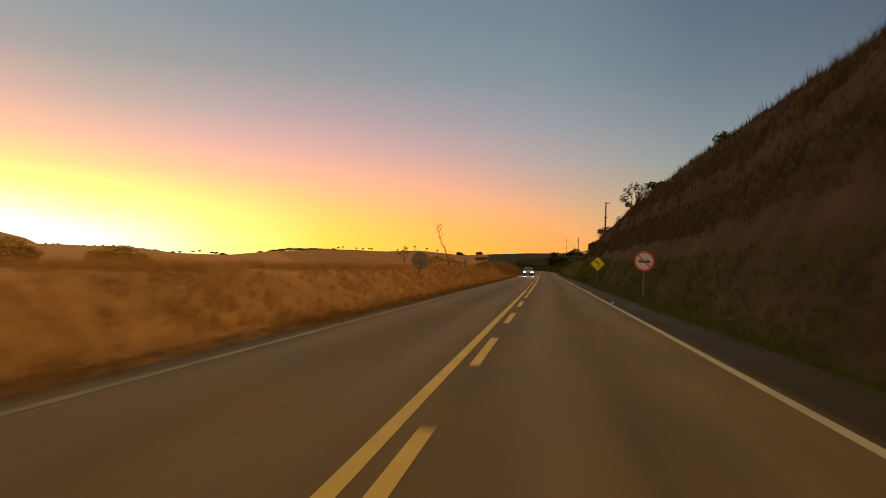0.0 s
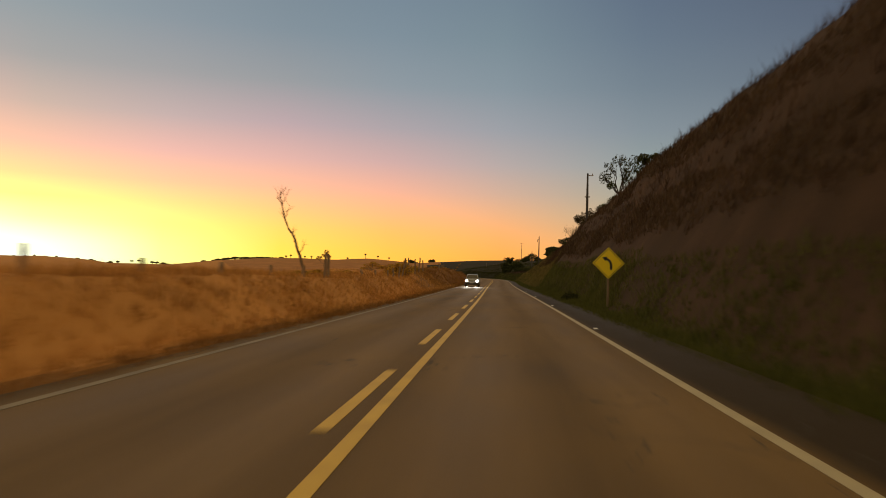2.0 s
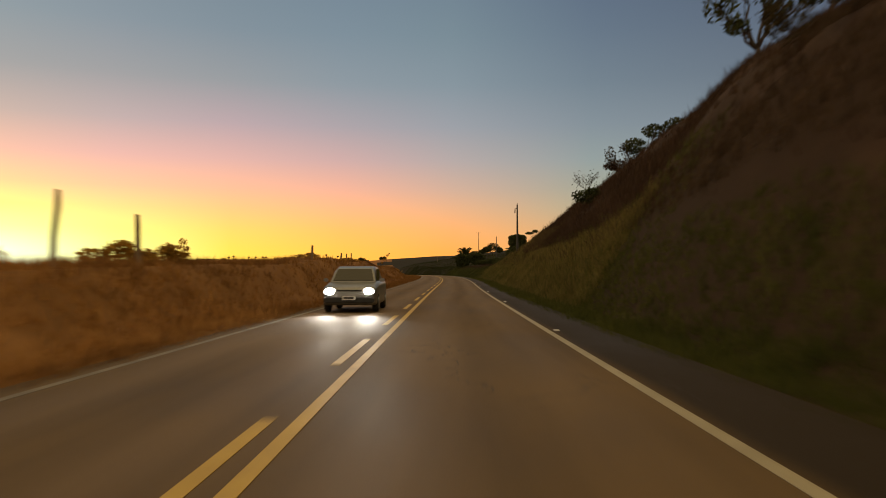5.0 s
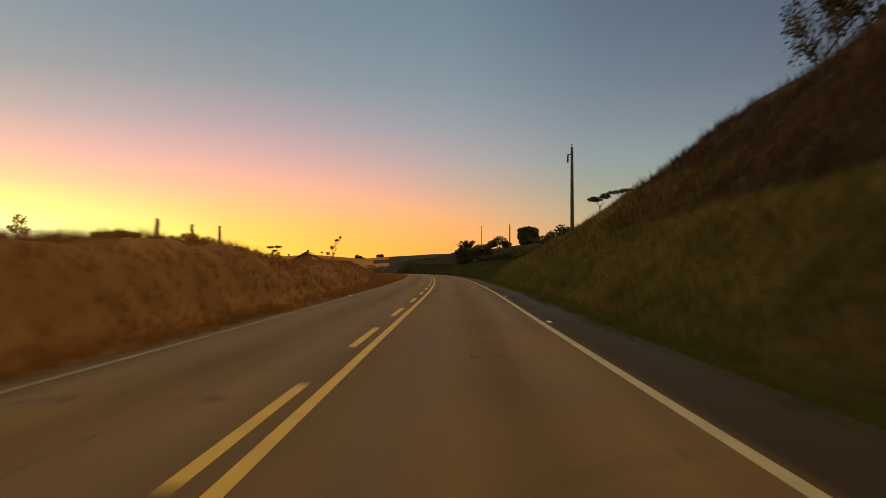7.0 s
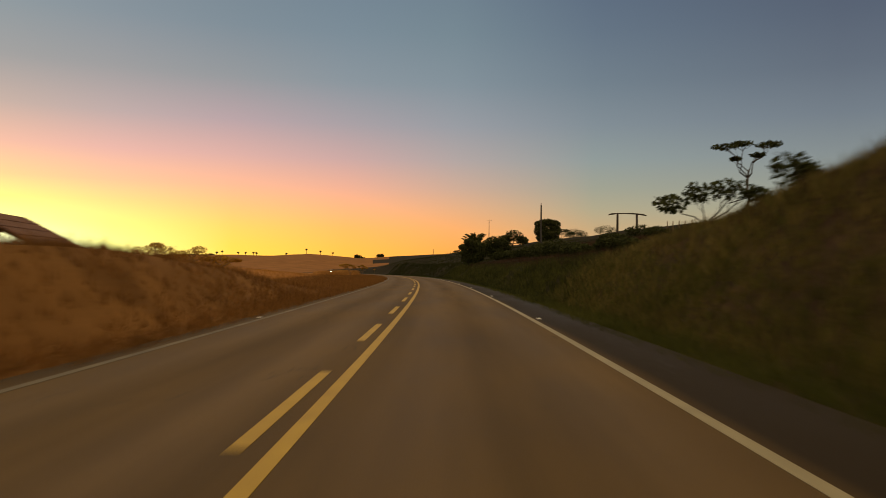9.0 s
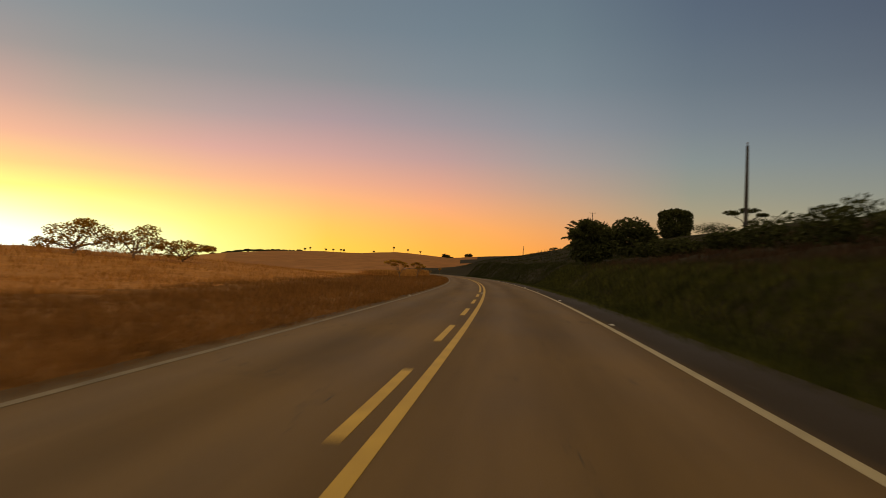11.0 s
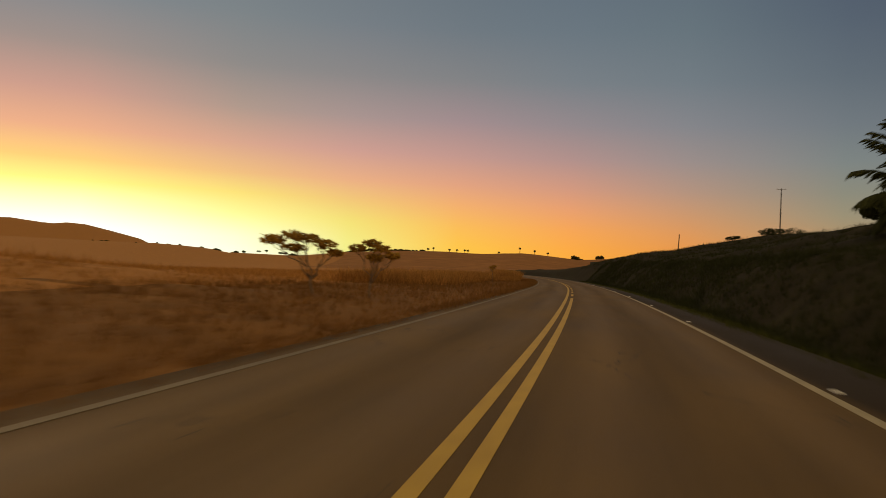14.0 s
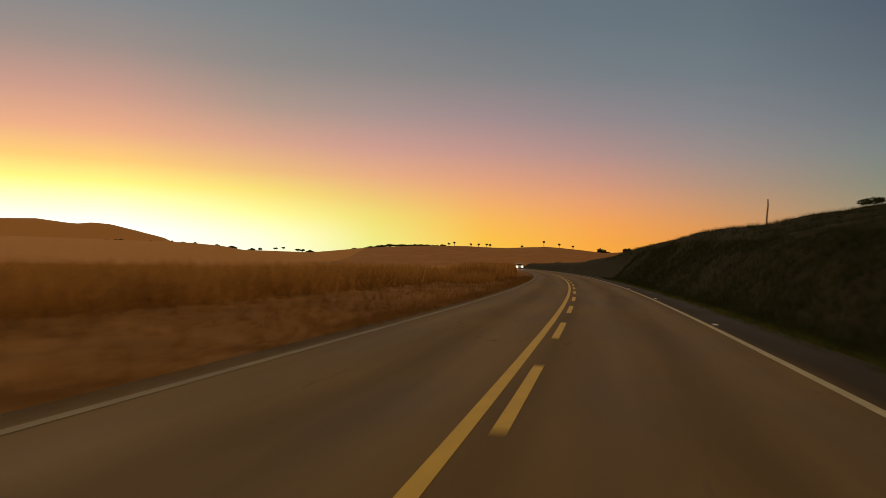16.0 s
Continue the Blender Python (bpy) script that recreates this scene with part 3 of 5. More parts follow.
# ---------------- road signs
def disc(bm, r, y0, y1, r_in=0.0, n=40, cz=0.0):
    outer = [(r * cos(2 * pi * k / n), cz + r * sin(2 * pi * k / n)) for k in range(n)]
    if not r_in:
        prism(bm, outer, y0, y1)
        return
    inner = [(x * r_in / r, cz + (z - cz) * r_in / r) for x, z in outer]
    vs = [[bm.verts.new((x, y, z)) for x, z in ring] for ring, y in ((outer, y0), (inner, y0), (outer, y1), (inner, y1))]
    for k in range(n):
        j = (k + 1) % n
        bm.faces.new((vs[0][k], vs[0][j], vs[1][j], vs[1][k]))
        bm.faces.new((vs[2][j], vs[2][k], vs[3][k], vs[3][j]))
        bm.faces.new((vs[0][j], vs[0][k], vs[2][k], vs[2][j]))
        bm.faces.new((vs[1][k], vs[1][j], vs[3][j], vs[3][k]))


def sign_post(ob, top, depth=0.5):
    bm = bmesh.new()
    box(bm, -.045, .045, .03, .11, -depth, top, 0.008)
    part("post", bm, M_WOOD, ob, "squared weathered timber post")
    for z in (top - 0.25, top - 0.75):
        bm = bmesh.new()
        box(bm, -.2, .2, .016, .03, z - .025, z + .025, 0.003)
        part("bracket", bm, M_STEEL, ob, "galvanised bracket")


def car_mark(bm, cx, cz, w, y):
    """A small car seen from behind, as on the sign."""
    body = [(-.5, -.32), (-.34, -.32), (-.34, -.22), (.34, -.22), (.34, -.32), (.5, -.32), (.5, .06), (.44, .12), (-.44, .12), (-.5, .06)]
    roof = [(-.34, .30), (.34, .30), (.29, .38), (-.29, .38)]
    for poly in (body, roof, [(-.44, .12), (-.37, .12), (-.28, .30), (-.34, .30)], [(.37, .12), (.44, .12), (.34, .30), (.28, .30)]):
        prism(bm, [(cx + a * w, cz + b * w) for a, b in poly], y - 0.003, y)


def round_sign(s, u, mid, turn, label, depth):
    ob = thing("no_overtaking_sign", pose(*along(s, u, 0), 0, 0, heading(s) + turn), label, "road sign", "round signs")
    sign_post(ob, mid + 0.4, depth)
    bm = bmesh.new()
    disc(bm, 0.52, 0.0, 0.014, cz=mid)
    plate = part("plate", bm, M_SIGNW, ob, "white round plate")
    bm = bmesh.new()
    disc(bm, 0.515, -0.006, 0.0, 0.43, cz=mid)
    part("rim", bm, M_SIGNR, plate, "red rim")
    bm = bmesh.new()
    car_mark(bm, -.152, mid, .29, -.001)
    part("left_car_mark", bm, M_SIGNB, plate, "black car mark")
    bm = bmesh.new()
    car_mark(bm, .152, mid, .29, -.001)
    part("right_car_mark", bm, M_SIGNB, plate, "black car mark")
    bm = bmesh.new()
    c = 0.70710678
    prism(bm, [(-.33 * c * 1.3 - .035 * c, mid + .33 * c * 1.3 - .035 * c), (-.33 * c * 1.3 + .035 * c, mid + .33 * c * 1.3 + .035 * c), (.33 * c * 1.3 + .035 * c, mid - .33 * c * 1.3 + .035 * c), (.33 * c * 1.3 - .035 * c, mid - .33 * c * 1.3 - .035 * c)], -.008, -.005)
    part("slash", bm, M_SIGNR, plate, "red slash")
    bm = bmesh.new()
    disc(bm, 0.518, 0.014, 0.018, cz=mid)
    part("back", bm, M_SIGNBACK, plate, "dull dark metal back")
    return ob


round_sign(56.8, 6.0, 1.85, 0, "round white no-overtaking sign with a red rim on a timber post", 1.2)
round_sign(61.0, -6.4, 1.55, 180, "round metal sign seen from its grey back on a post", 1.2)


def bend_sign(s, u, mid):
    ob = thing("bend_warning_sign", pose(*along(s, u, 0), 0, 0, heading(s)), "yellow diamond left-bend warning sign on a timber post", "road sign", "diamond signs")
    sign_post(ob, mid + 0.55, 1.2)
    h = 0.72
    bm = bmesh.new()
    r = 0.05
    pts = []
    for k in range(4):
        a = k * pi / 2
        for d in (-1, 0, 1):
            px, pz = (h - r * 1.4142) * cos(a), (h - r * 1.4142) * sin(a)
            pts.append((px + r * cos(a + d * pi / 4), mid + pz + r * sin(a + d * pi / 4)))
    prism(bm, pts, 0.0, 0.014)
    plate = part("plate", bm, M_SIGNY, ob, "yellow diamond plate")
    for k in range(4):
        bm = bmesh.new()
        a0, a1 = k * pi / 2, (k + 1) * pi / 2
        q = [(f * cos(a), mid + f * sin(a)) for f, a in ((h - .055, a0), (h - .055, a1), (h - .085, a1), (h - .085, a0))]
        prism(bm, q, -.004, 0)
        part("border", bm, M_SIGNB, plate, "thin black border line")
    # the arrow: a stem that rises and bends to the left
    bm = bmesh.new()
    mid_line = [(.12, -.30), (.12, -.14), (.105, -.02), (.06, .08), (-.02, .145), (-.10, .185)]
    left, right = [], []
    for i, (x, z) in enumerate(mid_line):
        x0, z0 = mid_line[max(i - 1, 0)]
        x1, z1 = mid_line[min(i + 1, len(mid_line) - 1)]
        d = hypot(x1 - x0, z1 - z0)
        nx, nz = -(z1 - z0) / d * .05, (x1 - x0) / d * .05
        left.append((x + nx, mid + z + nz))
        right.append((x - nx, mid + z - nz))
    n = len(left)
    va = [[bm.verts.new((x, y, z)) for x, z in side] for side, y in ((left, -.005), (right, -.005), (left, 0), (right, 0))]
    for i in range(n - 1):
        bm.faces.new((va[0][i], va[0][i + 1], va[1][i + 1], va[1][i]))
        bm.faces.new((va[0][i + 1], va[0][i], va[2][i], va[2][i + 1]))
        bm.faces.new((va[1][i], va[1][i + 1], va[3][i + 1], va[3][i]))
    part("arrow_stem", bm, M_SIGNB, plate, "black arrow stem")
    bm = bmesh.new()
    prism(bm, [(-.28, mid + .255), (-.055, mid + .285), (-.135, mid + .075)], -.005, 0)
    part("arrow_head", bm, M_SIGNB, plate, "black arrow head")
    return ob


bend_sign(95.0, 6.1, 2.0)


# ---------------- power poles
def on_ground(s, u):
    return along(s, u, lift(s, u))


def power_pole(s, u, top, label, arm=0.9, side=0.0, bracket=True):
    base = on_ground(s, u)
    ob = thing("power_pole", pose(*base, 0, 0, heading(s)), label, "power pole", "poles along the hillside")
    h = along(s, 0, top).z - base.z
    bm = bmesh.new()
    tube(bm, [(0, 0, -0.6), (0, 0, h * 0.5), (0, 0, h)], [0.15, 0.12, 0.085], 10)
    part("shaft", bm, M_CONC, ob, "tapered grey concrete shaft", smooth=False)
    if arm:
        bm = bmesh.new()
        box(bm, side - arm, side + arm, -.04, .04, h - .27, h - .2, 0.01)
        part("crossarm", bm, M_WOOD, ob, "timber crossarm")
        bm = bmesh.new()
        box(bm, -.26, .26, -.05, .05, h * .5, h * .5 + .12, 0.01)
        part("bracket", bm, M_STEEL, ob, "steel bracket half way up")
        for x in (side - arm + .08, side + arm - .08):
            bm = bmesh.new()
            tube(bm, [(x, 0, h - .22), (x, 0, h - .14), (x, 0, h - .12), (x, 0, h - .07), (x, 0, h - .05), (x, 0, h)], [.02, .02, .05, .055, .035, .02], 8)
            part("insulator", bm, M_CERAMIC, ob, "brown ceramic insulator")
    if not arm:
        bm = bmesh.new()
        tube(bm, [(0, 0, h), (0, 0, h + .08), (0, 0, h + .1), (0, 0, h + .18), (0, 0, h + .22)], [.025, .025, .05, .05, .02], 8)
        part("insulator", bm, M_CERAMIC, ob, "brown ceramic insulator")
    if bracket:
        bm = bmesh.new()
        tube(bm, [(-.1, 0, h - .5), (-.28, 0, h - .55), (-.30, 0, h - 1.1)], [.05, .06, .07], 7)
        part("cable_head", bm, M_TRIM, ob, "dark cable head hanging beside the shaft")
    return ob


power_pole(140.9, 10.3, 12.2, "slim grey concrete power pole on the cut slope", 0.3, 0.28, False)
power_pole(227.5, 9.8, 9.7, "slim grey concrete power pole with a cable head beside shrubs", 0, 0, True)
power_pole(316.0, 15.75, 9.4, "slim grey concrete power pole above the hedge", 0, 0.0, False)
power_pole(499.0, 46.6, 20.4, "far concrete power pole with a short crossarm on the hilltop", 0.95, 0.0, False)


# ---------------- fence posts
def fence_post(s, u, top, lean, girth):
    base = on_ground(s, u)
    h = along(s, 0, top).z - base.z
    ob = thing("fence_post", pose(*base, 0, lean, heading(s)), "rough weathered wooden fence post on the grassy bank", "fence post", "fence posts along the bank")
    bm = bmesh.new()
    k = random.uniform(-.03, .03)
    tube(bm, [(0, 0, -.4), (k, 0, h * .4), (-k, k, h * .8), (0, 0, h)], [girth * 1.1, girth, girth * .95, girth * .8], 7)
    part("stake", bm, M_WOOD, ob)
    bm = bmesh.new()
    tube(bm, [(girth * .2, 0, h * .72), (girth * 1.15, girth * .3, h * .74), (girth * .2, girth * .9, h * .72)], [.004, .004, .004], 4)
    part("wire_tie", bm, M_STEEL, ob, "twist of fence wire")
    return ob


for s, u, top, lean in [(68, -7.6, 1.6, 2), (73.2, -7.6, 1.65, -2), (78.0, -7.6, 1.5, 1), (83.5, -7.6, 1.5, 3), (89, -7.6, 1.5, -3), (94, -7.6, 1.55, 0), (98.3, -7.6, 2.25, 3), (99.3, -7.6, 2.2, -2), (108, -7.4, 1.5, -2), (113.6, -7.4, 1.5, 2), (119.2, -7.3, 1.55, 2), (122.8, -7.3, 1.75, -3), (125.7, -7.2, 2.0, 3), (127.8, -7.2, 2.7, 9), (130.1, -7.2, 2.6, 2), (132.9, -7.2, 2.85, -1), (138.7, -7.2, 2.85, 0), (143.8, -7.3, 3.1, 3), (148.5, -7.3, 2.9, -2), (177.6, -7.7, 3.0, 3), (186.1, -7.8, 2.4, -2), (200.7, -9.2, 3.0, 2), (204.5, -9.2, 3.0, 0), (208.4, -9.25, 3.14, 0), (213.1, -8.4, 2.0, -1), (215.6, -8.5, 2.1, 2)]:
    fence_post(s, u, top, lean, random.uniform(.06, .085))
fence_post(458.4, 17.7, 8.0, 1, 0.075)


for k in range(8):
    fence_post(286 + 3.2 * k, 25.5 + .5 * k, lift(286 + 3.2 * k, 25.5 + .5 * k) + 1.35, random.uniform(-4, 4), .055)


# ---------------- trees and shrubs
def leaf_cloud(name, clumps, size, per, mat, parent, seed, long=1.7, droop=0.2, shell=0.0):
    """A crown of single leaves, gathered in clumps: centre x, y, z and radii rx, ry, rz."""
    rng = np.random.default_rng(seed)
    vs, fs = [], []
    for cx, cy, cz, rx, ry, rz in clumps:
        n = per
        d = rng.normal(size=(n, 3))
        d /= np.linalg.norm(d, axis=1)[:, None]
        r = (shell + (1 - shell) * rng.random(n)) ** (1 / 2.2)
        c = d * r[:, None] * np.array([rx, ry, rz]) + np.array([cx, cy, cz])
        a = rng.normal(size=(n, 3))
        a[:, 2] -= droop
        a /= np.linalg.norm(a, axis=1)[:, None]
        b = np.cross(a, rng.normal(size=(n, 3)))
        b /= np.linalg.norm(b, axis=1)[:, None]
        l = size * rng.uniform(.6, 1.3, n)[:, None]
        quad = np.stack([c - a * l * long / 2, c + b * l * .42, c + a * l * long / 2, c - b * l * .42], 1)
        k = len(vs)
        vs += quad.reshape(-1, 3).tolist()
        fs += [(k + 4 * i, k + 4 * i + 1, k + 4 * i + 2, k + 4 * i + 3) for i in range(n)]
    return mesh_object(name, vs, fs, mat, parent)


def grow(bm, rng, start, end, r0, r1, wobble=0.15, n=5, sides=6):
    start, end = Vector(start), Vector(end)
    L = (end - start).length
    pts = []
    for i in range(n + 1):
        t = i / n
        w = wobble * L * sin(pi * t)
        pts.append(start.lerp(end, t) + Vector((rng.uniform(-1, 1), rng.uniform(-1, 1), rng.uniform(-.4, .6))) * w * (0 < t < 1))
    tube(bm, pts, [r0 + (r1 - r0) * i / n for i in range(n + 1)], sides)
    return pts


def tree(name, s, u, clumps, label, category, seed, trunk=0.14, size=0.22, per=420, mat=None, twigs=4, group="", sink=0.0, shell=0.1, fork=0.35, bark=None, long=1.7):
    """clumps: crown masses in metres from the foot: right, along, up, and their radii."""
    rng = random.Random(seed)
    base = on_ground(s, u)
    ob = thing(name, pose(base.x, base.y, base.z - sink, 0, 0, heading(s)), label, category, group)
    top = max(c[2] for c in clumps)
    mx = sum(c[0] for c in clumps) / len(clumps)
    split = Vector((mx * .3, 0, top * fork))
    bm = bmesh.new()
    grow(bm, rng, (0, 0, -.4), split, trunk, trunk * .75, .06, 5, 8)
    part("trunk", bm, bark or M_BARK, ob, smooth=True)
    for c in clumps:
        bm = bmesh.new()
        pts = grow(bm, rng, split - Vector((0, 0, .1)), (c[0], c[1], c[2]), trunk * .55, trunk * .2, .12)
        for k in range(twigs):
            a = rng.uniform(0, 2 * pi)
            e = Vector((c[0] + c[3] * cos(a) * rng.uniform(.5, 1.05), c[1] + c[4] * sin(a) * rng.uniform(.5, 1.05), c[2] + c[5] * rng.uniform(-.3, 1.05)))
            grow(bm, rng, pts[rng.randint(2, 5)], e, trunk * .18, .012, .12, 4, 4)
        part("limb", bm, bark or M_BARK, ob, smooth=True)
    leaf_cloud("crown", clumps, size, per, mat or M_LEAF, ob, seed, shell=shell, long=long)
    return ob


def spread(rng, n, w, d, z0, z1, r0, r1, flat=0.6):
    """n crown masses spread over a width, a depth and heights."""
    out = []
    for i in range(n):
        r = rng.uniform(r0, r1)
        out.append((rng.uniform(-w, w), rng.uniform(-d, d), rng.uniform(z0, z1), r, r, r * flat))
    return out


# the thin tree and the dark one on the cut slope
tree("slope_tree", 168, 17.7, [(-2.0, 0, 2.8, .9, .9, 1.0), (-1.3, .3, 4.2, 1.0, .9, 1.0), (.1, 0, 5.3, 1.1, 1.0, .9), (-1.2, -.3, 1.8, .7, .6, .6), (.8, .2, 3.9, 1.1, 1.0, 1.1), (.9, -.2, 2.7, .8, .8, .8), (2.2, 0, 5.2, 1.1, 1.0, .9)], "fan-shaped half-bare small tree on the crest of the cutting", "tree", 3, .17, .2, 85, M_LEAF, 12, fork=.12, long=2.4, shell=0)
tree("slope_tree", 168, 21.4, [(-.8, 0, 1.6, 1.1, 1.0, .9), (.6, .2, 2.6, 1.3, 1.2, .9), (1.9, 0, 2.9, 1.2, 1.2, .8), (-.5, 0, 3.3, .9, .9, .7), (3.0, 0, 2.9, .9, .9, .7), (1.2, 0, 3.6, .9, .9, .5)], "dark leafy small tree on the crest of the cutting", "tree", 4, .15, .22, 260, M_LEAF, 6, fork=.2, long=2.0)
tree("slope_tree", 212.5, 21.0, [(-1.7, 0, 2.7, 1.2, 1.2, 1.2), (-2.3, 0, 4.0, .9, .9, 1.1), (.2, .3, 3.9, 1.2, 1.2, 1.1), (-.6, 0, 4.8, .9, .9, .8)], "sparse grey-twigged tree on top of the bank", "tree", 5, .17, .17, 120, M_DRYLEAF, 14, fork=.15, shell=0)
tree("slope_tree", 212.5, 23.1, [(-1.7, 0, 4.6, 1.3, 1.2, .9), (.6, .3, 6.3, 1.5, 1.4, .8), (3.0, .2, 7.0, 1.5, 1.4, .8), (.6, -.4, 3.4, 1.6, 1.4, 1.0), (3.5, .2, 5.2, 1.5, 1.3, 1.0), (4.8, .2, 6.6, 1.2, 1.2, .8)], "dark spreading tree on top of the bank", "tree", 6, .2, .22, 420, M_LEAF, 6, fork=.2)
tree("flat_tree", 292, 31.0, [(-2.2, 0, 7.6, 1.25, 1.2, .28), (-.5, .4, 8.0, 1.1, 1.1, .26), (2.0, 0, 7.9, 1.3, 1.2, .28), (.9, 0, 6.9, .8, .8, .22), (-1.2, 0, 6.5, .55, .6, .18)], "flat-topped dark tree with layered branches behind the bank", "tree", 7, .14, .19, 260, M_LEAF, 4, fork=.6)
tree("flat_tree", 227, 11.6, [(-.3, 0, 1.15, .55, .5, .16), (.45, .1, 1.4, .4, .4, .2)], "small flat-topped shrub tree on the bank", "tree", 9, .05, .11, 230, M_LEAF, 4, fork=.5)
tree("shrub", 254, 12.6, [(-1.3, 0, 1.7, .8, .8, .4), (0, 0, 2.2, .9, .8, .5), (1.4, .2, 2.4, 1.0, .9, .45), (2.5, 0, 2.2, .7, .7, .4)], "open twiggy shrub on the bank", "shrub", 10, .07, .16, 200, M_LEAF, 6)
tree("shrub", 199.5, 13.9, [(0, 0, 1.7, .8, .7, .9), (-.9, 0, 1.9, .6, .5, 1.0), (.6, 0, 2.2, .6, .6, .8)], "bare thorny shrub on the crest of the cutting", "shrub", 12, .05, .1, 40, M_DRYLEAF, 14)
tree("shrub", 199, 16.8, [(0, 0, .5, .9, .8, .5), (-.9, 0, .4, .7, .6, .4)], "low dry shrub on the crest of the cutting", "shrub", 13, .05, .13, 300, M_DRY, 4)
for s, u, r in [(160, 21, .6), (152, 23, .8), (130, 25.5, .8), (118, 26, .7), (100, 26, .6), (88, 25.5, .9), (70, 24, .6), (232, 9.8, .6), (240, 10.2, .6)]:
    tree("shrub", s, u, [(0, 0, r * .8, r, r, r * .8), (r * .8, .2, r * .6, r * .7, r * .7, r * .6)], "low dark shrub on the dry bank", "shrub", int(s), .04, .13, 200, M_LEAF, 3, "shrubs on the bank")
tree("shrub", 189.2, 12.4, [(0, 0, .6, .9, .8, .6), (-.8, .2, .75, .7, .6, .5), (.7, -.1, .7, .6, .6, .5), (.2, .1, 1.15, .7, .6, .35)], "dark leafy shrub clinging to the steep slope", "shrub", 41, .05, .14, 260, M_LEAF, 3)
tree("shrub", 143.8, 10.4, [(0, 0, .7, .8, .8, .7), (.6, .2, 1.0, .7, .6, .6), (-.6, 0, .6, .6, .6, .5)], "dull twiggy shrub at the foot of the power pole", "shrub", 42, .04, .11, 200, M_DRYLEAF, 6)
tree("shrub", 147, 10.5, [(0, 0, .6, .7, .7, .6), (-.5, .2, .9, .5, .5, .5)], "dull twiggy shrub on the edge of the cutting", "shrub", 43, .04, .11, 200, M_DRYLEAF, 6)
tree("shrub", 78, 14.0, [(0, 0, .45, .6, .5, .45), (.4, 0, .7, .4, .4, .35)], "small dark shrub on the skyline of the cutting", "shrub", 44, .04, .12, 200, M_LEAF, 3)
tree("verge_weed", 105.4, 5.35, [(0, 0, .34, .38, .34, .34), (.28, .1, .28, .28, .26, .26), (-.22, 0, .26, .26, .25, .24)], "dark bushy weed at the edge of the asphalt", "weed", 45, .02, .08, 170, M_WEEDS_DIM, 3)
# a dead spike of an agave and dry stalks on the skyline
def dry_stalk(s, u, h, seed):
    rng = random.Random(seed)
    base = on_ground(s, u)
    ob = thing("dry_stalk", pose(*base, 0, 0, heading(s)), "dry tall plant stalk on the skyline of the bank", "plant", "dry stalks")
    bm = bmesh.new()
    grow(bm, rng, (0, 0, -.2), (rng.uniform(-.1, .1), 0, h), .05, .02, .02, 5, 5)
    part("stem", bm, M_WOOD, ob)
    leaf_cloud("leaves", [(0, 0, .35, .45, .45, .3)], .22, 120, M_DRY, ob, seed, long=3)
    return ob


dry_stalk(84, 27.5, 2.2, 1)
dry_stalk(96, 28.5, 1.6, 2)
dry_stalk(110, 27.5, 1.4, 3)

# hedge and trees further on, right of the road
tree("bushy_tree", 333, 8.5, [(-.8, 0, 2.9, .6, .7, .35), (.1, .2, 3.6, .7, .7, .5), (1.0, 0, 3.0, 1.1, 1.0, .8), (-.5, 0, 2.0, .8, .8, .6), (.3, 0, 1.2, 1.4, 1.1, .9), (1.6, 0, 1.9, 1.0, 1.0, 1.0)], "dark dense roadside tree with long drooping leaves", "tree", 20, .14, .24, 420, M_LEAF, 4, long=2.7)
tree("flat_tree", 339, 23.4, [(-1.0, 0, 2.2, .9, .8, .2), (.6, .2, 2.5, 1.0, .9, .22), (1.7, 0, 2.1, .6, .6, .16)], "small flat-topped tree behind the hedge", "tree", 25, .07, .15, 200, M_LEAF, 4, fork=.5)
tree("bushy_tree", 338, 13.2, [(0, 0, 2.7, 1.7, 1.6, 1.0), (1.3, .2, 2.0, 1.3, 1.3, 1.0), (-1.2, 0, 1.9, 1.3, 1.3, 1.0), (0, 0, 1.0, 1.6, 1.4, 1.0)], "dark dense rounded tree in the hedge", "tree", 21, .15, .24, 620, M_LEAF, 4)
tree("clipped_tree", 431, 45.4, [(-2.0, 0, 3.2, 2.0, 2.0, 1.9), (2.0, 0, 3.2, 2.0, 2.0, 1.9), (0, .3, 3.6, 2.8, 2.2, 2.3), (0, -.4, 2.4, 2.9, 2.2, 1.6), (-2.1, 0, 5.0, 1.7, 1.6, 1.2), (1.9, 0, 5.1, 1.8, 1.6, 1.2), (0, 0, 5.6, 2.2, 1.8, 1.0), (-1.4, 0, 1.3, 1.9, 1.8, 1.2), (1.4, 0, 1.3, 1.9, 1.8, 1.2)], "squat dense dark tree with a clipped square crown", "tree", 23, .3, .36, 800, M_LEAF, 2, shell=.25, sink=.7)
tree("domed_tree", 418, 32.5, [(0, 0, 3.2, 2.6, 2.4, 1.5), (-2.3, 0, 2.2, 1.7, 1.7, 1.1), (2.3, 0, 2.0, 1.7, 1.7, 1.1), (-3.8, 0, 1.4, 1.3, 1.2, .9)], "dark round-topped tree on the hillside", "tree", 24, .25, .32, 620, M_LEAF, 4)
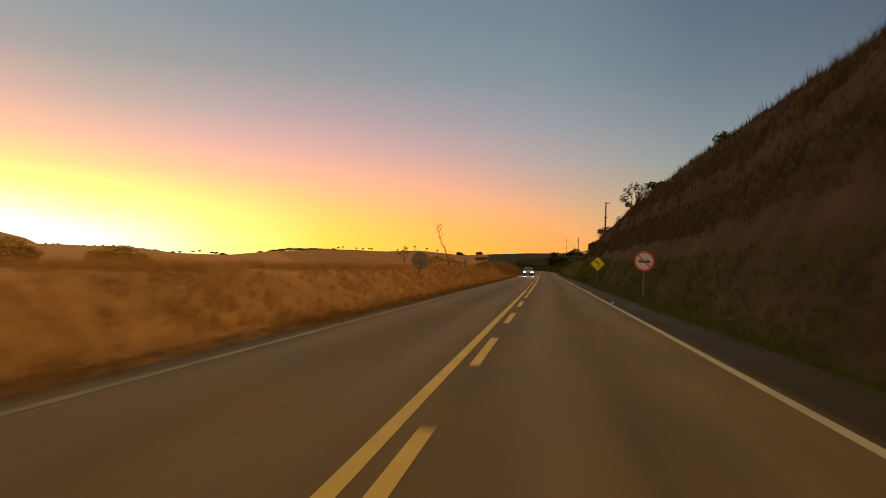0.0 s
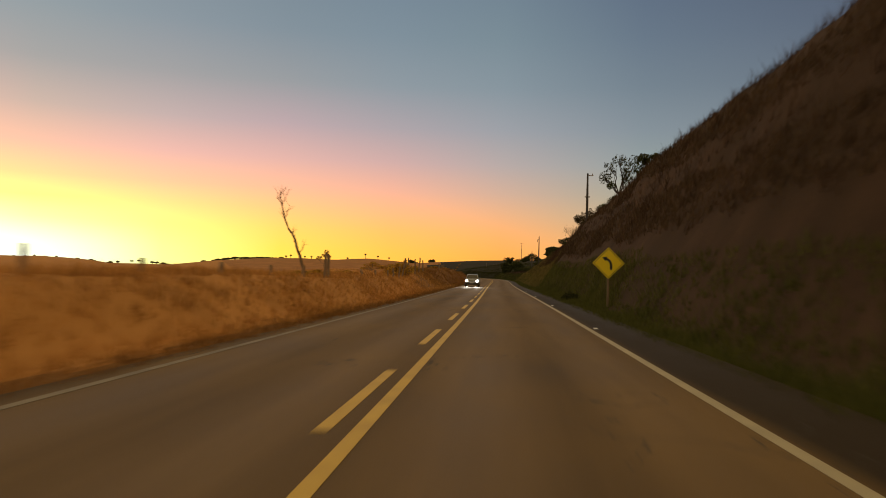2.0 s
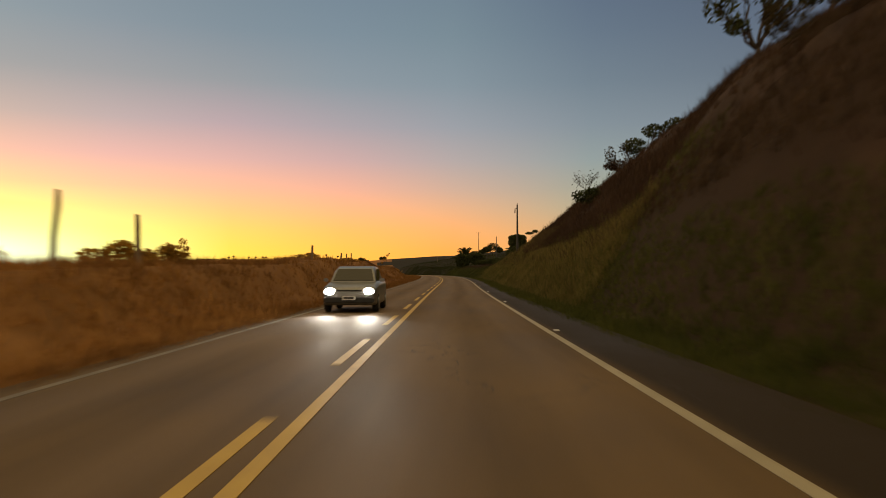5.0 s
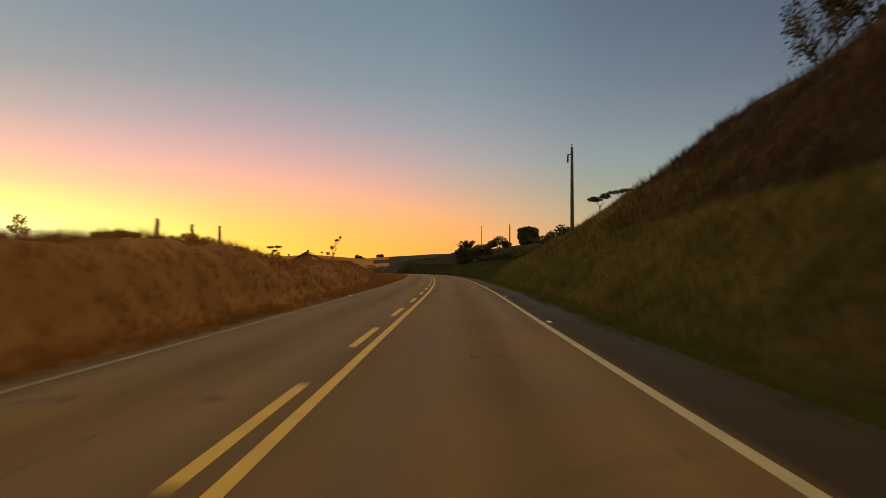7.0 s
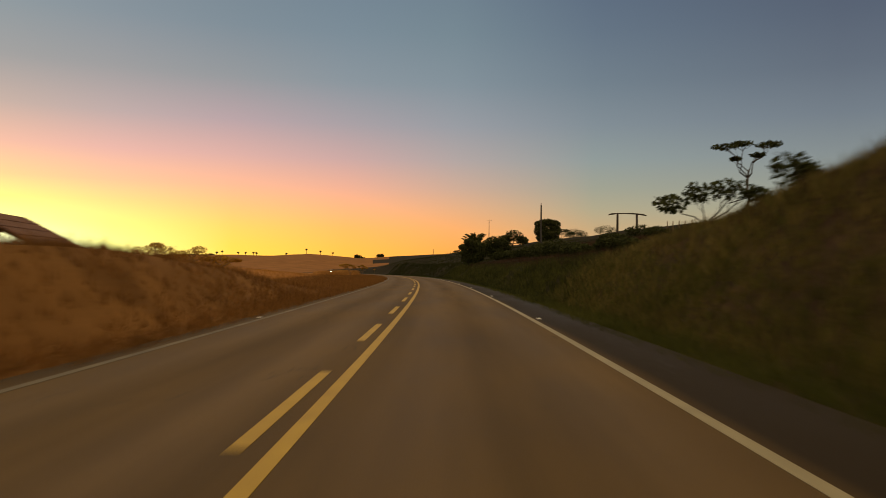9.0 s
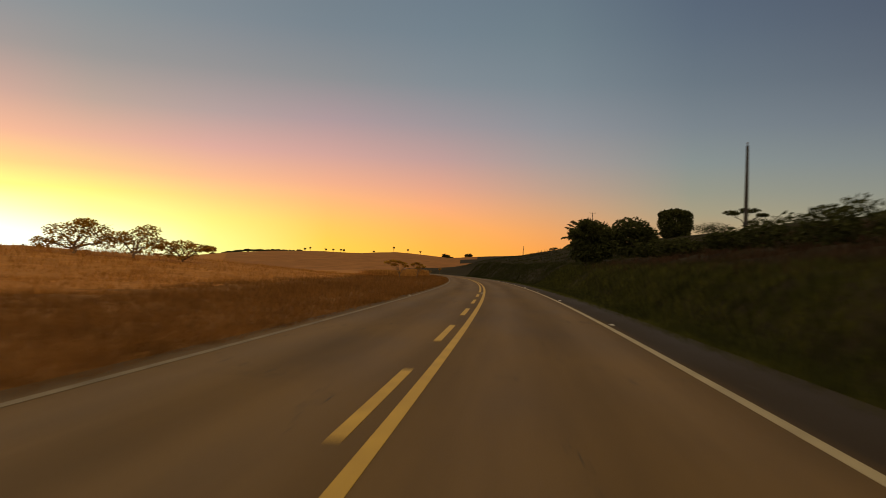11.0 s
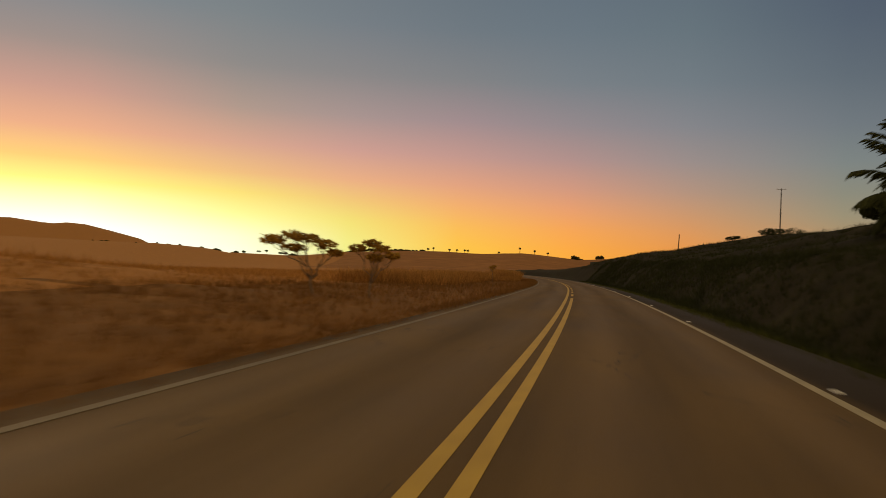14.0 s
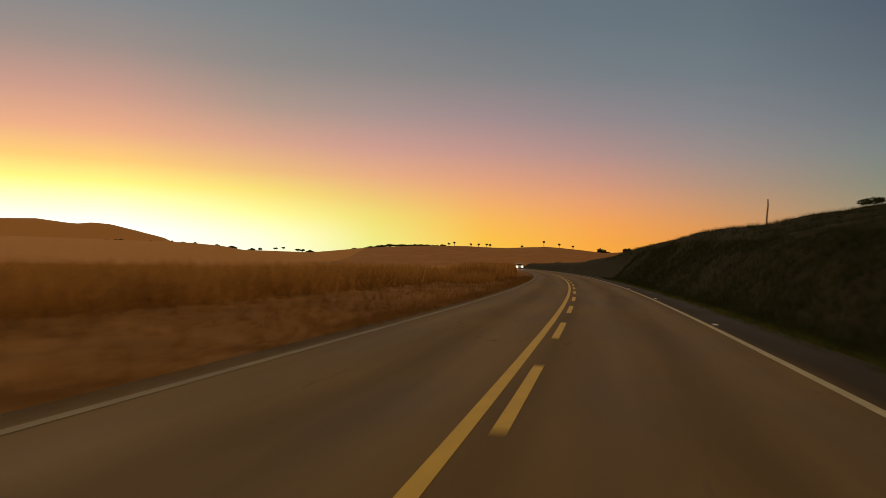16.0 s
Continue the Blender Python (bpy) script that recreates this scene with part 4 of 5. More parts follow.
for i, (s, u, r) in enumerate([(262, 11.5, .5), (268, 12.2, .6), (275, 11.8, .5), (281, 12.6, .6), (288, 12.4, .9), (295, 13.0, 1.0), (302, 13.0, .9), (309, 12.8, .7), (317, 12.2, .65), (325, 12.6, .8), (345, 14.6, .8), (352, 16.0, .8), (306, 22, .8), (312, 27, .9), (300, 25, .7), (420, 50, 1.4), (415, 56, 1.4), (496, 44.5, 1.0), (497, 48.5, 1.2), (440, 56, 1.6), (374.5, 18.4, .9), (376, 20.2, .8), (380, 17, .9)]):
    tree("hedge_bush", s, u, [(0, 0, r, r * 1.3, r * 1.2, r * .9), (r * 1.4, .4, r * .8, r, r, r * .8), (-r * 1.3, -.3, r * .8, r, r, r * .7)], "dark dense bush in the hedge on the bank", "bush", 60 + i, .06, .13, 560, M_LEAF, 2, "hedge bushes")


def palm(s, u, mid, span, seed, label, n=24):
    rng = random.Random(seed)
    base = on_ground(s, u)
    h = along(s, 0, mid).z - base.z
    ob = thing("palm_tree", pose(*base, 0, 0, heading(s)), label, "palm tree")
    bm = bmesh.new()
    tube(bm, [(0, 0, -.3), (.05, 0, h * .4), (0, 0, h * .8), (0, 0, h)], [.34, .28, .24, .2], 10)
    part("trunk", bm, M_BARK, ob, "short stout palm trunk", smooth=True)
    meshes = []
    for kind in range(6):
        bm = bmesh.new()
        pts, L = [], span * (1.0, 1.0, .95, .85, .75, .65)[kind]
        up = (1.5, 1.32, 1.05, .75, .35, -.1)[kind]
        x, z, a = 0.0, 0.0, up
        for i in range(9):
            pts.append(Vector((x, 0, z)))
            x, z, a = x + L / 8 * cos(a), z + L / 8 * sin(a), a - (.02 + .038 * i)
        tube(bm, pts, [.04 - .0035 * i for i in range(9)], 4)
        for i in range(1, 9):
            for half in (0, .25, .5, .75):
                if i == 8 and half:
                    continue
                p0 = pts[i].lerp(pts[min(i + 1, 8)], half)
                d = (pts[min(i + 1, 8)] - pts[i - 1]).normalized()
                ll = span * .24 * (1 - abs(i - 4) / 7.5)
                for side in (-1, 1):
                    e = p0 + d * ll * .55 + Vector((0, side * ll * .62, -ll * rng.uniform(.3, .75)))
                    w = d * .05
                    q = [bm.verts.new(v) for v in (p0 - w, p0 + w, p0.lerp(e, .5) + w * 1.3, e, p0.lerp(e, .5) - w * 1.3)]
                    bm.faces.new(q)
        me = bpy.data.meshes.new("frond")
        bm.to_mesh(me)
        bm.free()
        me.materials.append(M_LEAF)
        meshes.append(me)
    for k in range(n):
        f = new("frond", meshes[k % 6])
        f.parent = ob
        f.matrix_local = pose(0, 0, h, rng.uniform(-6, 6), rng.uniform(-6, 6), k * 137.5 + rng.uniform(-12, 12))
    return ob


palm(374.5, 15.2, 5.05, 4.2, 31, "dark full-crowned palm tree on the grassy slope", 50)
palm(354, 12.4, 2.7, 1.7, 32, "young low palm beside the hedge", 20)


# a timber frame of two posts under a ring of poles
def post_frame(s, u):
    base = on_ground(s, u)
    ob = thing("timber_frame", pose(*base, 0, 0, heading(s) + 8), "bare timber frame of two posts under a ring of poles", "frame")
    for x in (-1.3, 1.3):
        bm = bmesh.new()
        tube(bm, [(x, 0, -.5), (x * 1.01, 0, 1.7), (x, 0, 3.35)], [.16, .15, .14], 8)
        part("post", bm, M_BARK, ob, "stout round timber post")
    ring = [(-2.5, 0, 3.12), (-1.7, .9, 3.36), (0, 1.1, 3.44), (1.7, .9, 3.36), (2.6, 0, 3.12), (1.7, -.9, 3.22), (0, -1.1, 3.30), (-1.7, -.9, 3.22)]
    for k in range(8):
        bm = bmesh.new()
        tube(bm, [ring[k], ring[(k + 1) % 8]], [.06, .06], 6)
        part("ring_pole", bm, M_BARK, ob, "thin timber pole")
    for x in (-1.3, 1.3):
        bm = bmesh.new()
        tube(bm, [(x, -1.0, 3.24), (x, 1.0, 3.38)], [.06, .06], 6)
        part("cross_pole", bm, M_BARK, ob, "thin timber pole")
    return ob


post_frame(317, 26.9)


# a small pale house on the hilltop
def far_house(s, u):
    base = on_ground(s, u)
    ob = thing("house", pose(base.x, base.y, base.z - 1.5, 0, 0, heading(s) + 20), "small pale house with a tiled roof on the hilltop", "house")
    bm = bmesh.new()
    box(bm, -1.9, 1.9, -1.5, 1.5, -.5, 1.6, .02)
    wall = part("wall", bm, M_PLASTER, ob, "pale plastered walls")
    for x in (-1.6, 1.2):
        bm = bmesh.new()
        box(bm, x * .6 - .3, x * .6 + .3, -1.54, -1.5, .8, 1.35, .01)
        w = part("window", bm, M_GLASS, ob, "small dark window")
        bm = bmesh.new()
        box(bm, x * .6 - .36, x * .6 + .36, -1.6, -1.5, .74, .8, .01)
        part("sill", bm, M_CONC, w)
    bm = bmesh.new()
    prism(bm, [(-2.2, 1.6), (2.2, 1.6), (0, 2.4)], -1.75, 1.75)
    part("roof", bm, M_TILE, ob, "low gabled roof")
    return ob


far_house(496, 42.3)
for k in range(9):
    fence_post(483, 26.5 + .9 * k, lift(483, 26.5 + .9 * k) + .95, random.uniform(-4, 4), .05)

# left of the road: dead tree, bank shrubs, trees in the field
def snag():
    rng = random.Random(5)
    base = on_ground(102.3, -9.5)
    ob = thing("dead_tree", pose(*base, 0, 0, heading(104)), "leaning leafless dead tree on the grassy bank", "tree")
    bm = bmesh.new()
    grow(bm, rng, (0, 0, -.3), (-.42, 0, 1.2), .095, .08, .04, 6, 7)
    grow(bm, rng, (-.42, 0, 1.2), (-1.2, 0, 2.9), .08, .05, .05, 6, 6)
    grow(bm, rng, (-1.2, 0, 2.9), (-1.5, 0, 3.9), .05, .035, .05, 5, 5)
    grow(bm, rng, (-1.5, 0, 3.9), (-2.0, 0, 5.0), .035, .01, .06, 5, 5)
    # pale post wood in place of bark, standing for glare on the tree
    part("trunk", bm, M_WOOD, ob, smooth=True)
    for st, en in [((-.75, 0, 1.9), (-.95, .2, 2.7)), ((-1.2, 0, 2.9), (-1.45, -.2, 3.5)), ((-1.5, 0, 3.9), (-1.2, .1, 4.7)), ((-1.5, 0, 3.9), (-1.75, .2, 4.7)), ((-1.3, 0, 3.3), (-1.0, -.2, 3.9)), ((-1.7, 0, 4.3), (-1.3, -.2, 4.9)), ((-.42, 0, 1.2), (-.2, .1, 1.9))]:
        bm = bmesh.new()
        pts = grow(bm, rng, st, en, .028, .008, .08, 4, 5)
        for _ in range(5):
            grow(bm, rng, pts[rng.randint(1, 4)], Vector(en) + Vector((rng.uniform(-.35, .35), rng.uniform(-.3, .3), rng.uniform(-.1, .35))), .011, .004, .1, 3, 4)
        part("branch", bm, M_WOOD, ob)
    return ob


snag()
for i, (s, u, r, w) in enumerate([(104.6, -9.6, .16, 1.0), (113, -9.5, .13, 1.1), (129.5, -8.0, .6, 1.3), (132.5, -8.0, .65, 1.5), (136, -8.2, .6, 1.3), (142, -8.6, .4, 1.2), (150, -8.6, .35, 1.2), (155, -9, .35, 1.0), (182.0, -8.8, .16, .9), (188, -9.5, .2, 1.0), (202.5, -8.8, .2, 1.3), (205, -9.4, .15, 1.0), (98, -9, .12, .9), (221, -9.2, .2, .8), (214.6, -9.2, .3, .8), (217.5, -9.6, .25, .7), (226, -10.5, .4, .8), (196.3, -8.7, .1, .8), (229, -11, .2, .6)]):
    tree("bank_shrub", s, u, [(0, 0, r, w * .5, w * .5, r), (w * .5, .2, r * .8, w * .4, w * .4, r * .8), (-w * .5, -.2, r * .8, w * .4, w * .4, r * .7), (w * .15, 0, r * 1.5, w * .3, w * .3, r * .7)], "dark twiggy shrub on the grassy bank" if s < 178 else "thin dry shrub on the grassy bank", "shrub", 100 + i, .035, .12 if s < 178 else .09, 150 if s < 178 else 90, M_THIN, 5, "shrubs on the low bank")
# trunks with M_WOOD as bark are lightened to stand for glare
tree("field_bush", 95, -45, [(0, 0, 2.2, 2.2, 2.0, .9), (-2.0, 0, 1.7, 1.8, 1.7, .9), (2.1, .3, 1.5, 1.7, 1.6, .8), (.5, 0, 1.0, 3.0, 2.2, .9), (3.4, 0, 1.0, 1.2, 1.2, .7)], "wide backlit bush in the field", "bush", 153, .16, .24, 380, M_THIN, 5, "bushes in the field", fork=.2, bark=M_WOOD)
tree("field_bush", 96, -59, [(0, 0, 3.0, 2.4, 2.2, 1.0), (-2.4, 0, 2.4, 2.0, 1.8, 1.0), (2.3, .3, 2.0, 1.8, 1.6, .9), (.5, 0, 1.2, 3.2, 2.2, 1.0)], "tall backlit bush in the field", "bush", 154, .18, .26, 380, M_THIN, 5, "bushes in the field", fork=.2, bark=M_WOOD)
tree("sapling", 233.4, -7.8, [(.05, 0, 2.05, .2, .2, .18), (.4, 0, 2.6, .17, .17, .09), (-.3, 0, 1.6, .16, .16, .12), (.66, 0, 2.85, .1, .1, .04)], "thin young tree beside the open shed", "tree", 140, .035, .1, 42, M_THIN, 4, fork=.5, sink=.9)
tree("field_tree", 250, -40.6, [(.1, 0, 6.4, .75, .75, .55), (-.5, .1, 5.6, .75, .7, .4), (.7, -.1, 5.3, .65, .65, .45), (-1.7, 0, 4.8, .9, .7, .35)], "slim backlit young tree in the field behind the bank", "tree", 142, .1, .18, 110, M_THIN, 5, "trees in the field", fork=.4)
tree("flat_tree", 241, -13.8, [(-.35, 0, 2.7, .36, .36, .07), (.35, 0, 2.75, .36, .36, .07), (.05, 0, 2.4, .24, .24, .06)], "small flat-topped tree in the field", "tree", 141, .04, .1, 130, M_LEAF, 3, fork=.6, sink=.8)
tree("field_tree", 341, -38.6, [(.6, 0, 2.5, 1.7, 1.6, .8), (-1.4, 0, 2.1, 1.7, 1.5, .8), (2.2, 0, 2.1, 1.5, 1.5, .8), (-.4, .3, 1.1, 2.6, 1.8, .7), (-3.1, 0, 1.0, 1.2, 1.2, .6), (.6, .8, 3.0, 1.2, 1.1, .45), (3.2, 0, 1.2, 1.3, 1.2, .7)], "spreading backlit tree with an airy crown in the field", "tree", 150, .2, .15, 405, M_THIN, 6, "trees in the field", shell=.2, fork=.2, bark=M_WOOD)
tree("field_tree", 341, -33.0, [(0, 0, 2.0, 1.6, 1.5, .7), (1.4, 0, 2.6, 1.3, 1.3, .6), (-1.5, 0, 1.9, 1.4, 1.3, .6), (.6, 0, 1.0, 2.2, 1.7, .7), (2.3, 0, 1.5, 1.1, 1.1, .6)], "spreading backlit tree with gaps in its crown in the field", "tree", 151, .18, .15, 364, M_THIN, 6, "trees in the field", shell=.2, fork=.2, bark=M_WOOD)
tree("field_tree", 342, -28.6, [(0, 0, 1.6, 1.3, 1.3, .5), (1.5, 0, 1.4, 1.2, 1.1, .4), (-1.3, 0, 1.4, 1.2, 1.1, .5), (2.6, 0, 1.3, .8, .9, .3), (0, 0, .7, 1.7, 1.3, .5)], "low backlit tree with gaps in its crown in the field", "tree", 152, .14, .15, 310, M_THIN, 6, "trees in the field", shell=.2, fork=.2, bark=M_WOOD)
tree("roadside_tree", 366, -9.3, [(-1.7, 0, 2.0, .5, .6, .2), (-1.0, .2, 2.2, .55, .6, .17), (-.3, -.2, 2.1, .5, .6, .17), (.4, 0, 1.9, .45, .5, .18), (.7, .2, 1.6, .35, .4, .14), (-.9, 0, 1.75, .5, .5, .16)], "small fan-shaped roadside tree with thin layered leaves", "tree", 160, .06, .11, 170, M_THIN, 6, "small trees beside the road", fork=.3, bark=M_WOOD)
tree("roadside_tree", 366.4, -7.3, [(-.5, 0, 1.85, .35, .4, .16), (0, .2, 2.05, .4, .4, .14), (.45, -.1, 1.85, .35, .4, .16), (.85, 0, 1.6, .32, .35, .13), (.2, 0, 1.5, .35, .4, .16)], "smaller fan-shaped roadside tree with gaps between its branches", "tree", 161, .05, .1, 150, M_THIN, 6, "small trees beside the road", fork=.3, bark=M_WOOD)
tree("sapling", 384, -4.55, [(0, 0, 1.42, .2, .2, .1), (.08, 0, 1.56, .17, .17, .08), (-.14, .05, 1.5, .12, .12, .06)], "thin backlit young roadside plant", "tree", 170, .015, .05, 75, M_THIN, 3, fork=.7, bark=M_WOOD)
for s, u, r, w, seed in [(450.5, 23.6, .42, 1.0, 171), (449.0, 27.6, .6, 1.1, 172), (451.5, 29.6, .75, 1.2, 173)]:
    tree("hilltop_shrub", s, u, [(0, 0, r, w * .6, w * .6, r * .7), (-w * .6, .1, r * .7, w * .5, w * .5, r * .6), (w * .55, 0, r * 1.2, w * .45, w * .45, r * .5)], "low dark shrub on the grassy hilltop", "bush", seed, .05, .13, 170, M_LEAF, 4, "shrubs on the hilltop", fork=.15)

# bushes and palms along the far ridge
def ridge_spot(az, r):
    x, y = -sin(radians(az)) * r, 250 + cos(radians(az)) * r
    return x, y


def far_bush(az, r, w, h, seed):
    x, y = ridge_spot(az, r)
    z = far_height(x, y) - 1.2
    ob = thing("far_bush", pose(x, y, z), "dark bush on the far ridge", "bush", "bushes on the far ridge")
    rng = random.Random(seed)
    bm = bmesh.new()
    tube(bm, [(0, 0, -2), (0, 0, h * .6)], [w * .08, w * .05], 6)
    part("trunk", bm, M_BARK, ob)
    leaf_cloud("crown", [(rng.uniform(-.3, .3) * w, 0, h * .55, w * .5, w * .5, h * .5), (-w * .3, 0, h * .4, w * .4, w * .4, h * .4), (w * .3, 0, h * .4, w * .4, w * .4, h * .4)], w * .14, 200, M_LEAF, ob, seed)


for i, (az, w, h) in enumerate([(7.17, 12, 9), (6.85, 8, 4), (5.56, 12, 9)]):
    far_bush(az, 1590, w, h, 200 + i)
far = random.Random(9)
for i in range(80):
    far_bush(far.choice([far.uniform(17, 24), far.uniform(26, 40), far.uniform(19, 23)]), 1590, far.uniform(4, 10), far.uniform(2.2, 4.4), 300 + i)


def far_palm(az, r, h, seed):
    x, y = ridge_spot(az, r)
    ob = thing("far_palm", pose(x, y, far_height(x, y) - .5), "tiny dark palm on the far ridge", "palm tree", "palms on the far ridge")
    bm = bmesh.new()
    tube(bm, [(0, 0, -2), (0, 0, h)], [.5, .35], 6)
    part("trunk", bm, M_BARK, ob)
    leaf_cloud("crown", [(0, 0, h, 2.2, 2.2, 1.3)], 1.1, 70, M_LEAF, ob, seed, long=3, droop=.8)


for i, (az, h) in enumerate([(17.32, 5), (16.95, 7), (15.84, 5.5), (15.32, 5.5), (14.77, 6), (14.55, 5.5), (12.41, 3.5), (10.98, 10), (9.96, 7), (9.06, 6)]):
    far_palm(az, 1595, h, 230 + i)


# ---------------- an open shed in the field
def shed(s, u):
    base = Vector(on_ground(s, u)) - Vector((0, 0, 1.18))
    ob = thing("open_shed", pose(*base, 0, 0, heading(s) + 8), "low open shed with a sagging tiled roof in the field", "shed")
    for x in (-1.7, 1.6):
        for y in (-1.5, 1.5):
            bm = bmesh.new()
            tube(bm, [(x, y, -.4), (x * .99, y, .8), (x, y, 1.5)], [.09, .08, .075], 7)
            part("post", bm, M_WOOD, ob, "rough timber post")
    for y in (-1.5, 0, 1.5):
        bm = bmesh.new()
        tube(bm, [(-2.2, y, 1.15), (-.1, y, 2.25)], [.05, .05], 6)
        tube(bm, [(-.1, y, 2.25), (2.1, y, 1.15)], [.05, .05], 6)
        part("rafter", bm, M_WOOD, ob)
    for side, x1 in ((-1, -2.4), (1, 2.3)):
        for k in range(8):
            bm = bmesh.new()
            y0 = -2.0 + .5 * k
            for j in range(6):
                t0, t1 = j / 6, (j + 1) / 6 + .02
                xa, xb = -.1 + (x1 + .1) * t0, -.1 + (x1 + .1) * t1
                za, zb = 2.42 - 1.27 * t0, 2.42 - 1.27 * t1
                q = [(xa, y0, za), (xa, y0 + .48, za), (xb, y0 + .48, zb + .02), (xb, y0, zb + .02)]
                v = [bm.verts.new(c) for c in q] + [bm.verts.new((c[0], c[1], c[2] - .03)) for c in q]
                bm.faces.new(v[:4])
                bm.faces.new(v[7:3:-1])
                for i in range(4):
                    bm.faces.new((v[i], v[i + 4], v[(i + 1) % 4 + 4], v[(i + 1) % 4]))
            part("roof_strip", bm, M_TILE, ob, "strip of weathered roof tiles")
    bm = bmesh.new()
    box(bm, -1.75, -1.6, -1.5, 1.5, -.2, 1.2, .01)
    part("side_wall", bm, M_PLASTER, ob, "old plastered wall")
    bm = bmesh.new()
    edge = [(-1.74, -.2), (1.68, -.2), (1.68, 1.36), (.32, 1.42), (.22, 2.1), (-.1, 2.3), (-1.74, 1.42)]   # boarded gable with a gap under the eave
    near = [bm.verts.new((x, -1.66, z)) for x, z in edge]
    back = [bm.verts.new((x, -1.6, z)) for x, z in edge]
    bm.faces.new(near)
    bm.faces.new(back[::-1])
    for i in range(len(edge)):
        bm.faces.new((near[i], back[i], back[(i + 1) % len(edge)], near[(i + 1) % len(edge)]))
    part("gable_wall", bm, M_WOOD, ob, "weathered boarded gable with a gap under the roof")
    return ob


shed(241.5, -10.85)


# ---------------- oncoming cars with their headlamps lit
def loft(bm, rings):
    rows = [[bm.verts.new(v) for v in r] for r in rings]
    n = len(rows[0])
    for a, b in zip(rows, rows[1:]):
        for k in range(n):
            bm.faces.new((a[k], a[(k + 1) % n], b[(k + 1) % n], b[k]))
    bm.faces.new(rows[0][::-1])
    bm.faces.new(rows[-1])


def car(s, u, label, beam):
    ob = thing("car", pose(*along(s, u, 0), 0, 0, heading(s)), label, "car", "oncoming cars")
    # front faces the viewer: -y is the nose
    def section(y, half, z0, z1, r=.12, n=3):
        pts = []
        for cx, cz, a0 in ((half - r, z1 - r, 0), (-half + r, z1 - r, 90), (-half + r, z0 + r, 180), (half - r, z0 + r, 270)):
            for i in range(n + 1):
                a = radians(a0 + 90 * i / n)
                pts.append((cx + r * cos(a), y, cz + r * sin(a)))
        return pts
    bm = bmesh.new()
    loft(bm, [section(-2.0, .70, .30, .66, .1), section(-1.92, .80, .24, .74), section(-1.6, .84, .22, .84), section(-.9, .85, .22, .94), section(.6, .86, .22, .96), section(1.7, .84, .22, .96), section(1.95, .78, .28, .90)])
    body = part("body", bm, M_CARPAINT, ob, "silver-grey painted body", smooth=True)
    bm = bmesh.new()
    loft(bm, [section(-.95, .74, .88, .95, .03), section(-.45, .66, .88, 1.36, .1), section(.1, .64, .88, 1.46, .1), section(1.0, .64, .88, 1.45, .1), section(1.75, .70, .88, 1.05, .05)])
    cabin = part("cabin", bm, M_CARPAINT, ob, smooth=True)
    bm = bmesh.new()
    q = [(-.66, -.90, .975), (.66, -.90, .975), (.55, -.475, 1.35), (-.55, -.475, 1.35)]
    v = [bm.verts.new(c) for c in q]
    bm.faces.new(v)
    v2 = [bm.verts.new((c[0], c[1] + .03, c[2] - .03)) for c in q]
    bm.faces.new(v2[::-1])
    for i in range(4):
        bm.faces.new((v[i], v2[i], v2[(i + 1) % 4], v[(i + 1) % 4]))
    bmesh.ops.translate(bm, verts=bm.verts, vec=(0, -.02, .02))
    part("windscreen", bm, M_GLASS, cabin, "dark sloping windscreen")
    for sx in (-1, 1):
        bm = bmesh.new()
        prism(bm, [(-.30, .98), (.98, .98), (.86, 1.36), (.10, 1.36)], 0, .012)
        w = part("side_window", bm, M_GLASS, cabin, "dark side window")
        w.matrix_local = pose(sx * .672, 0, 0, 0, 0, 90) @ pose(0, 0, 0)
        bm = bmesh.new()
        box(bm, sx * .84 - .02, sx * 1.0, -.72, -.58, .95, 1.07, .03)
        part("door_mirror", bm, M_CARPAINT, ob, "painted door mirror")
        bm = bmesh.new()
        bmesh.ops.create_uvsphere(bm, u_segments=16, v_segments=8, radius=1.0, matrix=Matrix.Translation((sx * .60, -1.95, .655)) @ Matrix.Diagonal((.17, .08, .12, 1)))
        lamp = part("headlamp", bm, M_LAMP, ob, "lit white headlamp", smooth=True)
        bm = bmesh.new()
        disc(bm, .20, -1.985, -1.94, .155, 20)
        bmesh.ops.scale(bm, vec=(1, 1, .62), verts=bm.verts)
        bmesh.ops.translate(bm, vec=(sx * .60, .03, .655), verts=bm.verts)
        part("lamp_bezel", bm, M_TRIM, lamp, "dark headlamp surround")
        for y in (-1.25, 1.25):
            bm = bmesh.new()
            bmesh.ops.create_cone(bm, cap_ends=True, segments=24, radius1=.30, radius2=.30, depth=.19, matrix=Matrix.Translation((sx * .76, y, .30)) @ Matrix.Rotation(pi / 2, 4, "Y"))
            bmesh.ops.bevel(bm, geom=[e for e in bm.edges if len(e.link_faces) == 2 and e.calc_face_angle(0) > 1], offset=.03, segments=2, affect="EDGES")
            tyre = part("wheel", bm, M_RUBBER, ob, "black tyred wheel")
            bm = bmesh.new()
            bmesh.ops.create_cone(bm, cap_ends=True, segments=20, radius1=.19, radius2=.17, depth=.03, matrix=Matrix.Translation((sx * .862, y, .30)) @ Matrix.Rotation(pi / 2 * sx, 4, "Y"))
            part("hubcap", bm, M_STEEL, tyre, "grey hubcap")
    bm = bmesh.new()
    box(bm, -.78, .78, -2.08, -1.90, .30, .48, .04)
    part("bumper", bm, M_TRIM, ob, "dark plastic bumper")
    for k in range(3):
        bm = bmesh.new()
        box(bm, -.40, .40, -2.0, -1.96, .60 + .045 * k, .625 + .045 * k, .006)
        part("grille_bar", bm, M_TRIM, ob)
    bm = bmesh.new()
    box(bm, -.20, .20, -2.10, -2.085, .40, .53, .005)
